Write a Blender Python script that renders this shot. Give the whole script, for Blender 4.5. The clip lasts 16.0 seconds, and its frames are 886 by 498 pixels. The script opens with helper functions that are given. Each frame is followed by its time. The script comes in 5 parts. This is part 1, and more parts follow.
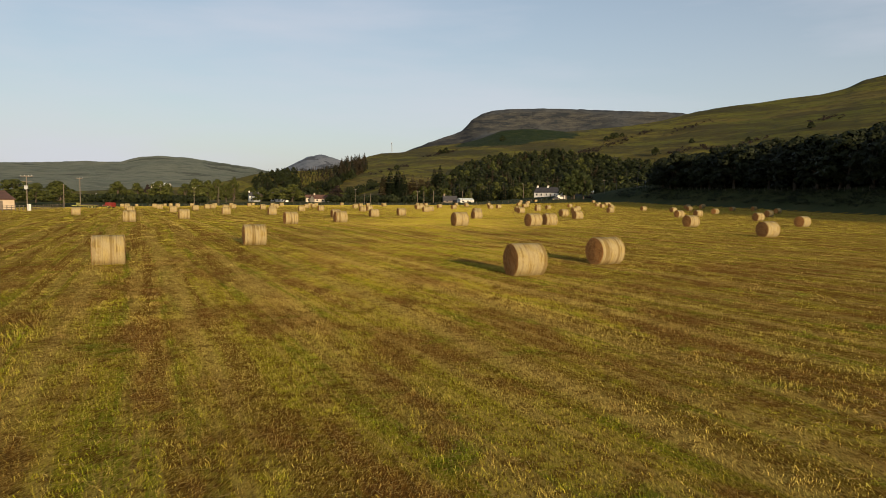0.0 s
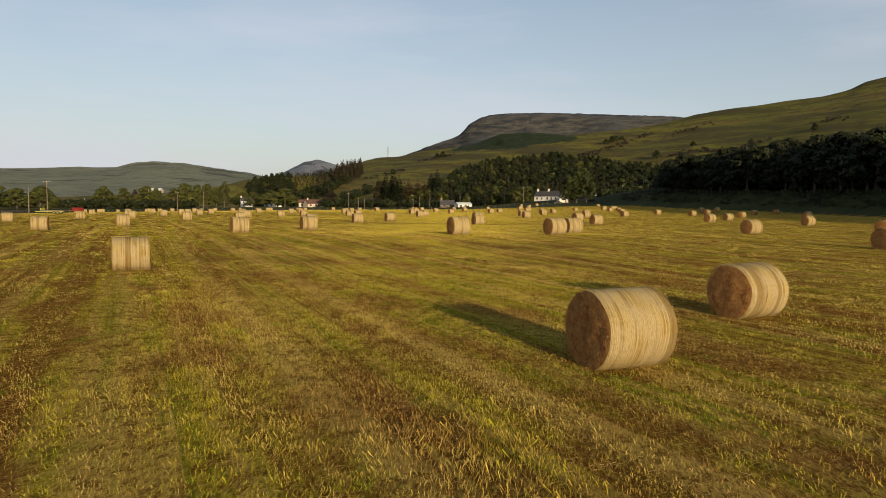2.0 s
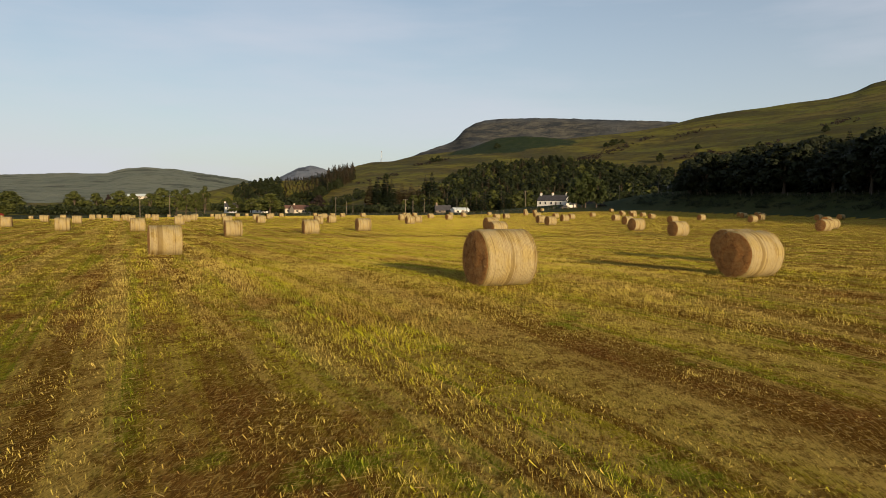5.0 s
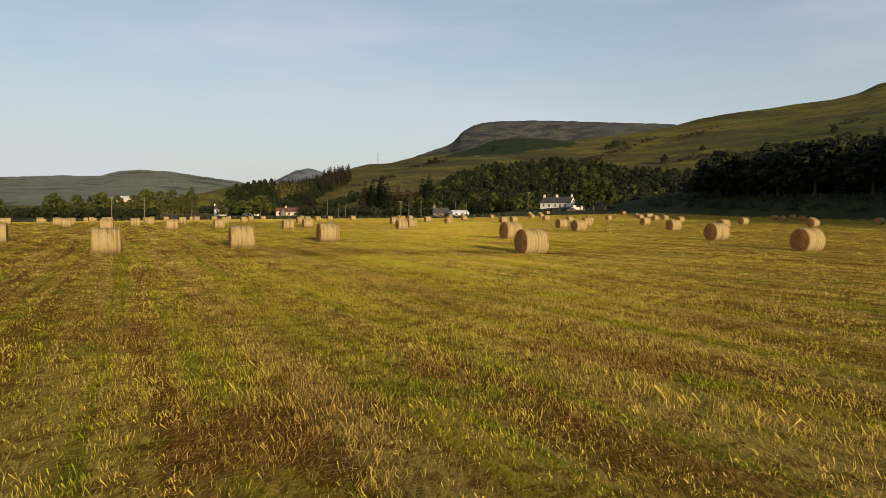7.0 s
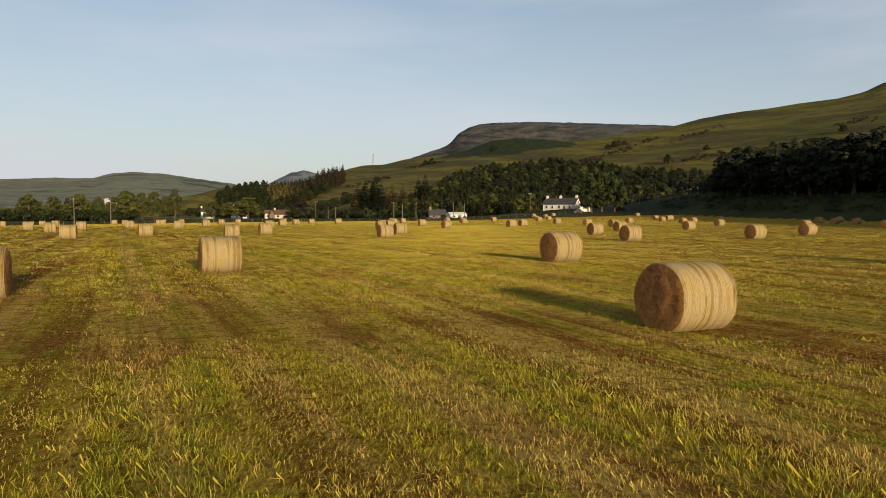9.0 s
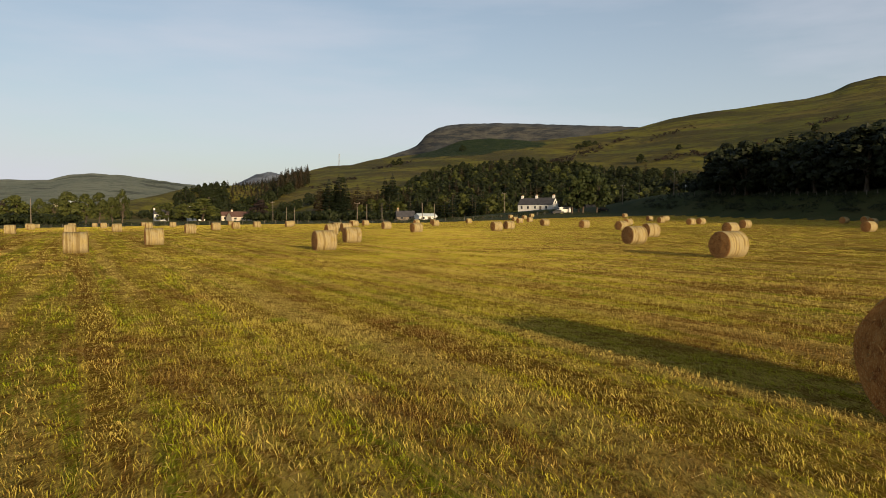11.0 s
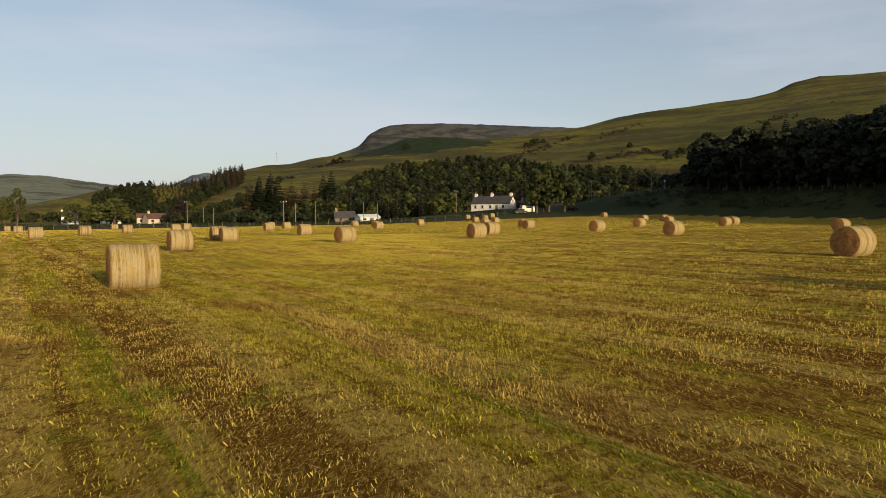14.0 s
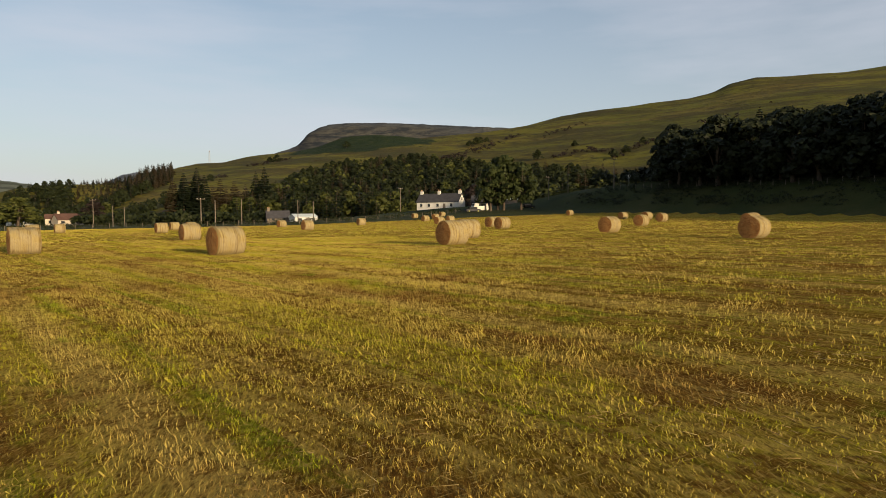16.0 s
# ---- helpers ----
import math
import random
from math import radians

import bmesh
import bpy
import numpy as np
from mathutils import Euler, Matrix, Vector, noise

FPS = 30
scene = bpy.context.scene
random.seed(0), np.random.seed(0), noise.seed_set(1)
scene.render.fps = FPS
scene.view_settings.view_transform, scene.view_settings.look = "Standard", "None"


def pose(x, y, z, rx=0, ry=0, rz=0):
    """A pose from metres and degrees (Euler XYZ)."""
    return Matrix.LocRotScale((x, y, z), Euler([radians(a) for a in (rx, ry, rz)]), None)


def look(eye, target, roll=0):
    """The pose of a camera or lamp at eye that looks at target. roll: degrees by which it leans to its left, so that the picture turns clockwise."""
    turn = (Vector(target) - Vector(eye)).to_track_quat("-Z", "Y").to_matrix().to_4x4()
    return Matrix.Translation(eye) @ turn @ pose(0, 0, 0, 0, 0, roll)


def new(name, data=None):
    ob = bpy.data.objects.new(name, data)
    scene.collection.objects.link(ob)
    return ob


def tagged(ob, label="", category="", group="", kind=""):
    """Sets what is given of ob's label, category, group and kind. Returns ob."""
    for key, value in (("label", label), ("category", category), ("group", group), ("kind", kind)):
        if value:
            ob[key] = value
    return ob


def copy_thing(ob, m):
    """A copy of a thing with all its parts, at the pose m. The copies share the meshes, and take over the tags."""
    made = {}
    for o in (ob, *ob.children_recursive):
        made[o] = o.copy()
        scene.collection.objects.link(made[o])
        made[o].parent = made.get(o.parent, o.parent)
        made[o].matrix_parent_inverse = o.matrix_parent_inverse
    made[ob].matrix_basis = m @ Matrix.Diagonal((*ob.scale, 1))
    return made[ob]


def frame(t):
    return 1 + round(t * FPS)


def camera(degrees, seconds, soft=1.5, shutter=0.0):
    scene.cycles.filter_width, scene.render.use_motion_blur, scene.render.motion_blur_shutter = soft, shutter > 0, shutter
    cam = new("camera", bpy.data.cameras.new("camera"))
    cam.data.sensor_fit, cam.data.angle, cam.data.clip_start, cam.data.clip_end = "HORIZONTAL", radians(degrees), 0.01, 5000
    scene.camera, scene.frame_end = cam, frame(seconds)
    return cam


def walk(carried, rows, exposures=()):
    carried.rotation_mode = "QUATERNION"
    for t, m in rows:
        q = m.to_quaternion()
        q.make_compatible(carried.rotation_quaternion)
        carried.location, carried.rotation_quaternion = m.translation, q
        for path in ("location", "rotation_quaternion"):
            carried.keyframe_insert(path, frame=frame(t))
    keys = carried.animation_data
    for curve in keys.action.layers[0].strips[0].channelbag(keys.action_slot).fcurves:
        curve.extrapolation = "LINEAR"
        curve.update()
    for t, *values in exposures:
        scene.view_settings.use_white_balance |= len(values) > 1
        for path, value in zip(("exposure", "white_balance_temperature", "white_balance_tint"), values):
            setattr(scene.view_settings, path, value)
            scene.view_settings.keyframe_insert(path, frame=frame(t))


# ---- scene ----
cam = camera(65.1, 16.0, soft=0.65)
PATH = [
    (0, (1.831, -14.748, 2.701), (1.763, -12.754, 2.558), 0.6),
    (0.5, (1.834, -11.46, 2.607), (1.769, -9.466, 2.468), 0.6),
    (1, (1.786, -7.963, 2.562), (1.723, -5.969, 2.426), 0.5),
    (1.5, (1.675, -3.976, 2.492), (1.613, -1.981, 2.359), 0.5),
    (2, (1.565, 0.417, 2.388), (1.504, 2.412, 2.259), 0.4),
    (2.5, (1.3, 5.229, 2.308), (1.243, 7.225, 2.183), 0.4),
    (3, (1.127, 10.592, 2.228), (1.072, 12.588, 2.106), 0.4),
    (3.5, (0.944, 15.874, 2.173), (0.89, 17.87, 2.053), 0.4),
    (4, (0.708, 21.228, 2.116), (0.657, 23.224, 1.999), 0.4),
    (6.5, (-0.205, 45.894, 1.869), (-0.248, 47.891, 1.764), 0.2),
    (7, (-0.374, 51.152, 1.889), (-0.414, 53.149, 1.786), 0.3),
    (7.5, (-0.498, 56.416, 1.837), (-0.537, 58.414, 1.736), 0.3),
    (8, (-0.645, 61.645, 1.88), (-0.682, 63.642, 1.78), 0.3),
    (8.5, (-0.775, 66.962, 1.893), (-0.812, 68.959, 1.795), 0.2),
    (9, (-0.869, 72.424, 1.953), (-0.899, 74.421, 1.856), 0.2),
    (11.5, (-1.317, 100.254, 1.865), (-1.215, 102.249, 1.774), -0.1),
    (12, (-1.274, 106.175, 1.837), (-1.131, 108.168, 1.747), -0.2),
    (12.5, (-1.204, 112.384, 1.806), (-1.049, 114.376, 1.717), -0.3),
    (13, (-1.027, 118.464, 1.802), (-0.867, 120.456, 1.713), -0.2),
    (13.5, (-0.792, 124.025, 1.766), (-0.605, 126.015, 1.677), -0.2),
    (14, (-0.497, 129.789, 1.722), (-0.275, 131.774, 1.633), -0.3),
    (14.5, (-0.197, 135.307, 1.608), (0.06, 137.288, 1.521), -0.4),
    (15, (0.209, 140.761, 1.562), (0.504, 142.737, 1.474), -0.4),
    (15.5, (0.72, 146.264, 1.489), (1.055, 148.233, 1.401), -0.4),
    (16, (1.306, 151.693, 1.402), (1.694, 153.653, 1.313), -0.5),
]
walk(cam, [(t, look(eye, target, roll)) for t, eye, target, roll in PATH])

# ---- light ----
SUN_AZ, SUN_EL = radians(155), radians(9.8)      # clockwise from +y, and up
sun_data = bpy.data.lights.new("sun", "SUN")
sun_data.energy, sun_data.angle, sun_data.color = 5.0, radians(1.6), (1.0, 0.77, 0.48)
sun = new("sun", sun_data)
to_sun = Vector((math.sin(SUN_AZ) * math.cos(SUN_EL), math.cos(SUN_AZ) * math.cos(SUN_EL), math.sin(SUN_EL)))
sun.matrix_world = Matrix.Translation((60, -200, 80)) @ to_sun.to_track_quat("Z", "Y").to_matrix().to_4x4()

world = bpy.data.worlds.new("sky")
scene.world = world
world.use_nodes = True
wt = world.node_tree
wt.nodes.clear()
sky = wt.nodes.new("ShaderNodeTexSky")
sky.sky_type, sky.sun_disc = "NISHITA", False
sky.sun_elevation, sky.sun_rotation = SUN_EL, SUN_AZ
sky.altitude, sky.air_density, sky.dust_density, sky.ozone_density = 100, 1.0, 1.6, 1.4
# thin high cloud
wc = wt.nodes.new("ShaderNodeTexCoord")
wm = wt.nodes.new("ShaderNodeMapping")
wm.inputs["Scale"].default_value = (1.4, 2.4, 9.0)
wn = wt.nodes.new("ShaderNodeTexNoise")
wn.inputs["Scale"].default_value, wn.inputs["Detail"].default_value, wn.inputs["Roughness"].default_value = 1.3, 7.0, 0.55
wr = wt.nodes.new("ShaderNodeMapRange")
wr.inputs["From Min"].default_value, wr.inputs["From Max"].default_value = 0.44, 0.72
wr.inputs["To Min"].default_value, wr.inputs["To Max"].default_value = 0.0, 0.32
wx = wt.nodes.new("ShaderNodeMix")
wx.data_type = "RGBA"
wx.inputs["B"].default_value = (4.62, 4.74, 5.30, 1)
wb = wt.nodes.new("ShaderNodeBackground")
wb.inputs["Strength"].default_value = 0.11
wo = wt.nodes.new("ShaderNodeOutputWorld")
wt.links.new(wc.outputs["Generated"], wm.inputs["Vector"])
wt.links.new(wm.outputs["Vector"], wn.inputs["Vector"])
wt.links.new(wn.outputs["Fac"], wr.inputs["Value"])
# haze thickens towards the horizon
ws = wt.nodes.new("ShaderNodeSeparateXYZ")
wh = wt.nodes.new("ShaderNodeMapRange")
wh.inputs["From Min"].default_value, wh.inputs["From Max"].default_value = 0.0, 0.42
wh.inputs["To Min"].default_value, wh.inputs["To Max"].default_value = 0.60, 0.12
wa = wt.nodes.new("ShaderNodeMath")
wt.links.new(wc.outputs["Generated"], ws.inputs["Vector"])
wt.links.new(ws.outputs["Z"], wh.inputs["Value"])
wt.links.new(wh.outputs["Result"], wa.inputs[0])
wt.links.new(wr.outputs["Result"], wa.inputs[1])
wa.use_clamp = True
wt.links.new(wa.outputs[0], wx.inputs["Factor"])
wt.links.new(sky.outputs["Color"], wx.inputs["A"])
wt.links.new(wx.outputs["Result"], wb.inputs["Color"])
wt.links.new(wb.outputs["Background"], wo.inputs["Surface"])
scene.view_settings.exposure = 0.35


# ---- materials ----
class Nodes:
    """A material under construction."""

    def __init__(self, name, rough=0.9, spec=0.2, metal=0.0):
        self.mat = bpy.data.materials.new(name)
        self.mat.use_nodes = True
        self.nt = self.mat.node_tree
        self.bsdf = self.nt.nodes["Principled BSDF"]
        self.out = self.nt.nodes["Material Output"]
        self.bsdf.inputs["Roughness"].default_value = rough
        self.bsdf.inputs["Specular IOR Level"].default_value = spec
        self.bsdf.inputs["Metallic"].default_value = metal

    def add(self, kind, **values):
        n = self.nt.nodes.new("ShaderNode" + kind)
        for key, v in values.items():
            n.inputs[key.replace("_", " ")].default_value = v
        return n

    def link(self, a, b):
        self.nt.links.new(a, b)

    def coords(self, turn=0.0, scale=(1, 1, 1)):
        c = self.add("TexCoord")
        m = self.add("Mapping", Rotation=(0, 0, turn))
        s = self.add("Mapping", Scale=scale)
        self.link(c.outputs["Object"], m.inputs["Vector"])
        self.link(m.outputs["Vector"], s.inputs["Vector"])
        return s.outputs["Vector"]

    def noise(self, vector, scale, detail=4.0, rough=0.6):
        n = self.add("TexNoise", Scale=scale, Detail=detail, Roughness=rough)
        if vector is not None:
            self.link(vector, n.inputs["Vector"])
        return n.outputs["Fac"]

    def ramp(self, fac, *stops):
        r = self.add("ValToRGB")
        e = r.color_ramp.elements
        while len(e) < len(stops):
            e.new(0.5)
        for k, (p, c) in zip(e, stops):
            k.position, k.color = p, (*c, 1)
        self.link(fac, r.inputs["Fac"])
        return r.outputs["Color"]

    def span(self, fac, a, b, c=0.0, d=1.0):
        r = self.add("MapRange", From_Min=a, From_Max=b, To_Min=c, To_Max=d)
        self.link(fac, r.inputs["Value"])
        return r.outputs["Result"]

    def mix(self, fac, a, b, blend="MIX"):
        m = self.add("Mix")
        m.data_type, m.blend_type = "RGBA", blend
        for v, k in ((fac, "Factor"), (a, "A"), (b, "B")):
            sock = [s for s in m.inputs if s.name == k and (s.type == "RGBA" or k == "Factor" and s.type == "VALUE")][0]
            if isinstance(v, (int, float)):
                sock.default_value = v
            elif isinstance(v, tuple):
                sock.default_value = (*v, 1)
            else:
                self.link(v, sock)
        return [s for s in m.outputs if s.type == "RGBA"][0]

    def math(self, op, a, b):
        m = self.add("Math")
        m.operation = op
        for v, s in ((a, m.inputs[0]), (b, m.inputs[1])):
            if isinstance(v, (int, float)):
                s.default_value = v
            else:
                self.link(v, s)
        return m.outputs[0]

    def bump(self, height, strength=0.5, distance=0.05):
        b = self.add("Bump", Strength=strength, Distance=distance)
        self.link(height, b.inputs["Height"])
        self.link(b.outputs["Normal"], self.bsdf.inputs["Normal"])

    def color(self, c):
        if isinstance(c, tuple):
            self.bsdf.inputs["Base Color"].default_value = (*c, 1)
        else:
            self.link(c, self.bsdf.inputs["Base Color"])

    def thin(self, c, share=0.3):
        """Leaves and blades let some light through."""
        t = self.add("BsdfTranslucent")
        self.link(c, t.inputs["Color"])
        m = self.add("MixShader", Fac=share)
        self.link(self.bsdf.outputs[0], m.inputs[1])
        self.link(t.outputs[0], m.inputs[2])
        self.link(m.outputs[0], self.out.inputs["Surface"])


def plain(name, c, rough=0.8, spec=0.3, metal=0.0, wear=0.25, scale=3.0):
    """A coat of one colour with stains and grain."""
    m = Nodes(name, rough, spec, metal)
    v = m.coords()
    big, fine = m.noise(v, scale * 0.3, 5), m.noise(v, scale * 6, 3)
    dark = tuple(k * (1 - wear) for k in c)
    light = tuple(min(1, k * (1 + wear * 0.6)) for k in c)
    col = m.mix(m.span(big, 0.3, 0.7), dark, light)
    col = m.mix(m.span(fine, 0.3, 0.7, 0, 0.35), col, tuple(k * 0.8 for k in c))
    m.color(col)
    m.bump(fine, 0.15, 0.01)
    return m.mat


ROW = radians(26)            # the mower's rows lean this far to the left of +y


def meadow(m):
    """Masks of the mown field: rows, swath lines, bare brown patches, green regrowth, tufts."""
    rows = m.coords(-ROW, (1, 1, 1))
    wave = m.add("TexWave", Scale=0.105, Distortion=1.6, Detail=3.0)
    wave.bands_direction = "X"
    m.link(rows, wave.inputs["Vector"])
    long = m.noise(m.coords(-ROW, (1.0, 0.022, 1.0)), 0.42, 3, 0.5)
    streak = m.noise(m.coords(-ROW, (1.0, 0.022, 1.0)), 2.1, 5, 0.7)
    line = m.noise(m.coords(-ROW, (1.0, 0.035, 1.0)), 1.3, 4, 0.62)
    patch = m.noise(rows, 0.055, 4, 0.6)
    bare = m.noise(m.coords(-ROW, (1.0, 0.40, 1.0)), 0.50, 5, 0.68)
    # the south end was mown first and is drier
    place = m.add("SeparateXYZ")
    m.link(m.coords(), place.inputs["Vector"])
    bare = m.math("ADD", bare, m.span(place.outputs["Y"], 12.0, 48.0, 0.055, 0.0))
    spot = m.noise(m.coords(0.4, (1.0, 0.7, 1.0)), 0.85, 4, 0.6)
    tuft = m.noise(rows, 3.4, 4, 0.7)
    band = m.math("ADD", m.math("MULTIPLY", long, 0.42), m.math("MULTIPLY", streak, 0.38))
    band = m.math("ADD", band, m.math("MULTIPLY", wave.outputs["Fac"], 0.20))
    # straw left in thin lines between the mower's passes
    pass_line = m.add("TexWave", Scale=0.125, Distortion=1.2, Detail=3.0)
    pass_line.bands_direction = "X"
    m.link(rows, pass_line.inputs["Vector"])
    rake = m.math("MULTIPLY", m.span(pass_line.outputs["Fac"], 0.72, 0.98), m.span(line, 0.40, 0.56))
    return band, line, patch, bare, spot, tuft, rake


def field_material():
    """Brown litter of dead stems and straw between the cut grass."""
    m = Nodes("mown_field", 1.0, 0.0)
    band, line, patch, bare, spot, tuft, rake = meadow(m)
    fine = m.noise(m.coords(0.12, (1.0, 0.16, 1.0)), 48.0, 4, 0.75)
    cross = m.noise(m.coords(1.1, (1.0, 0.14, 1.0)), 40.0, 4, 0.75)
    coarse = m.noise(m.coords(-0.2, (1.0, 0.3, 1.0)), 20.0, 4, 0.7)
    brown, red, straw, olive, green = (0.175, 0.086, 0.016), (0.205, 0.082, 0.021), (0.52, 0.355, 0.080), (0.355, 0.285, 0.024), (0.160, 0.200, 0.011)
    c = m.ramp(band, (0.39, brown), (0.43, olive), (0.475, straw), (0.505, olive), (0.54, green), (0.57, straw), (0.61, brown))
    c = m.mix(m.span(patch, 0.40, 0.60, 0, 0.35), c, olive)
    c = m.mix(m.span(bare, 0.53, 0.63, 0, 0.80), c, red)
    c = m.mix(m.span(spot, 0.60, 0.68, 0, 0.8), c, green)
    c = m.mix(m.span(line, 0.57, 0.62, 0, 0.6), c, straw)
    c = m.mix(m.span(line, 0.41, 0.35, 0, 0.45), c, brown)
    c = m.mix(m.math("MULTIPLY", rake, 0.8), c, straw)
    c = m.mix(m.span(tuft, 0.49, 0.42, 0, 0.7), c, brown)
    c = m.mix(m.span(coarse, 0.50, 0.60, 0, 0.50), c, (0.085, 0.040, 0.010))
    c = m.mix(m.span(fine, 0.50, 0.60, 0, 0.55), c, (0.075, 0.036, 0.009))
    c = m.mix(m.span(cross, 0.58, 0.63, 0, 0.75), c, (0.54, 0.365, 0.095))
    c = m.mix(m.span(fine, 0.45, 0.39, 0, 0.65), c, (0.46, 0.31, 0.075))
    m.color(c)
    m.bump(m.math("ADD", m.math("MULTIPLY", coarse, 0.8), fine), 1.0, 0.06)
    return m.mat


def blade_material():
    """Cut blades: brown at the foot, yellow-green to straw towards the tip."""
    m = Nodes("cut_grass", 0.85, 0.08)
    band, line, patch, bare, spot, tuft, rake = meadow(m)
    tip, own = m.add("Attribute"), m.add("Attribute")
    tip.attribute_name, own.attribute_name = "tip", "tuft"
    straw, olive, yellow, green = (0.57, 0.425, 0.098), (0.355, 0.350, 0.010), (0.465, 0.405, 0.020), (0.205, 0.275, 0.007)
    c = m.ramp(band, (0.39, straw), (0.43, olive), (0.475, yellow), (0.51, olive), (0.54, green), (0.57, yellow), (0.61, straw))
    c = m.mix(m.span(patch, 0.40, 0.60, 0, 0.35), c, olive)
    c = m.mix(m.span(line, 0.56, 0.61, 0, 0.8), c, straw)
    c = m.mix(m.math("MULTIPLY", rake, 0.85), c, (0.56, 0.42, 0.115))
    c = m.mix(m.span(tuft, 0.54, 0.60, 0, 0.85), c, straw)
    c = m.mix(m.span(bare, 0.53, 0.63, 0, 0.80), c, (0.285, 0.160, 0.045))
    c = m.mix(m.span(spot, 0.60, 0.68, 0, 0.85), c, green)
    c = m.mix(m.span(own.outputs["Fac"], 0.58, 1.0, 0.0, 0.60), c, straw)
    c = m.mix(m.span(own.outputs["Fac"], 0.22, 0.0, 0.0, 0.25), c, green)
    dark = m.math("MULTIPLY", m.span(own.outputs["Fac"], 0.25, 0.32), m.span(own.outputs["Fac"], 0.45, 0.40))
    c = m.mix(m.math("MULTIPLY", dark, 0.65), c, (0.110, 0.062, 0.012))
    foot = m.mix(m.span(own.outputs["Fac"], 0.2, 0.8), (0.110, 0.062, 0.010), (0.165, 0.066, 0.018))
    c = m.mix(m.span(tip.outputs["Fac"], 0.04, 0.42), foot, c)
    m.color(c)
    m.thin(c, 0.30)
    return m.mat


def hill_material():
    m = Nodes("hill_grass", 0.95, 0.1)
    v = m.coords()
    lie = m.coords(radians(-35), (1, 0.35, 1))
    a, b, d = m.noise(lie, 0.012, 6, 0.62), m.noise(v, 0.004, 4), m.noise(v, 0.09, 5, 0.7)
    e = m.noise(lie, 0.045, 6, 0.7)
    c = m.ramp(b, (0.30, (0.120, 0.096, 0.014)), (0.48, (0.140, 0.125, 0.015)), (0.65, (0.088, 0.092, 0.013)))
    c = m.mix(m.span(a, 0.50, 0.60, 0, 0.85), c, (0.046, 0.044, 0.011))
    c = m.mix(m.span(a, 0.45, 0.37, 0, 0.7), c, (0.150, 0.108, 0.025))
    c = m.mix(m.span(e, 0.49, 0.58, 0, 0.7), c, (0.055, 0.042, 0.013))
    c = m.mix(m.span(d, 0.53, 0.62, 0, 0.7), c, (0.036, 0.030, 0.012))
    c = m.mix(m.span(m.noise(m.coords(radians(-35), (1, 0.22, 1)), 0.022, 5, 0.65), 0.52, 0.57, 0, 0.65), c, (0.050, 0.041, 0.013))
    # bracken on the round knoll
    off = m.add("VectorMath")
    off.operation = "SUBTRACT"
    off.inputs[1].default_value = (82, 1076, 105)
    m.link(v, off.inputs[0])
    squash = m.add("VectorMath")
    squash.operation = "MULTIPLY"
    squash.inputs[1].default_value = (1 / 108, 1 / 130, 0)
    m.link(off.outputs[0], squash.inputs[0])
    far = m.add("VectorMath")
    far.operation = "LENGTH"
    m.link(squash.outputs[0], far.inputs[0])
    edge = m.math("ADD", far.outputs["Value"], m.math("MULTIPLY", m.noise(v, 0.016, 5, 0.65), 1.3))
    fern = m.ramp(d, (0.3, (0.009, 0.017, 0.004)), (0.55, (0.019, 0.031, 0.007)), (0.75, (0.048, 0.044, 0.014)))
    c = m.mix(m.span(edge, 1.58, 1.48), c, fern)
    m.color(c)
    m.bump(d, 0.8, 3.0)
    return m.mat


def moor_material(name, low, high):
    m = Nodes(name, 0.95, 0.05)
    v = m.coords()
    a, d = m.noise(v, 0.0035, 6, 0.62), m.noise(v, 0.02, 6, 0.7)
    c = m.mix(m.span(a, 0.35, 0.65), low, high)
    c = m.mix(m.span(d, 0.48, 0.62, 0, 0.6), c, tuple(k * 0.55 for k in low))
    wood = m.noise(m.coords(0.1, (1, 1.6, 3)), 0.0042, 5, 0.6)
    c = m.mix(m.span(wood, 0.60, 0.63, 0, 0.7), c, tuple(k * 0.38 for k in low))
    # bare rock where it is steep
    g, z = m.add("NewGeometry"), m.add("SeparateXYZ")
    m.link(g.outputs["Normal"], z.inputs["Vector"])
    ledge = m.noise(m.coords(0, (1, 1, 5)), 0.012, 6, 0.72)
    rock = m.mix(m.span(ledge, 0.42, 0.58), tuple(k * 0.55 for k in low), tuple(k * 0.85 for k in high))
    c = m.mix(m.span(z.outputs["Z"], 0.88, 0.74), c, rock)
    m.color(c)
    m.bump(m.math("ADD", d, ledge), 0.9, 16.0)
    return m.mat


def rough_material():
    m = Nodes("rough_pasture", 0.95, 0.1)
    v = m.coords()
    a, d = m.noise(v, 0.06, 5, 0.6), m.noise(v, 1.2, 5, 0.7)
    c = m.ramp(a, (0.32, (0.020, 0.028, 0.007)), (0.5, (0.036, 0.042, 0.010)), (0.7, (0.062, 0.056, 0.016)))
    c = m.mix(m.span(d, 0.4, 0.7, 0, 0.5), c, (0.035, 0.042, 0.012))
    m.color(c)
    m.bump(d, 0.8, 0.3)
    return m.mat


def leaf_material(name, low, high, share=0.25):
    m = Nodes(name, 0.65, 0.2)
    g = m.add("NewGeometry")
    o = m.add("ObjectInfo")
    c = m.mix(g.outputs["Random Per Island"], low, high)
    c = m.mix(m.span(o.outputs["Random"], 0, 1, 0, 0.45), c, tuple(k * 0.6 for k in low))
    m.color(c)
    m.thin(c, share)
    return m.mat


def bark_material():
    m = Nodes("bark", 0.9, 0.1)
    v = m.coords(0, (1, 1, 0.25))
    d = m.noise(v, 9, 5, 0.7)
    m.color(m.ramp(d, (0.3, (0.045, 0.034, 0.024)), (0.7, (0.13, 0.10, 0.075))))
    m.bump(d, 0.6, 0.03)
    return m.mat


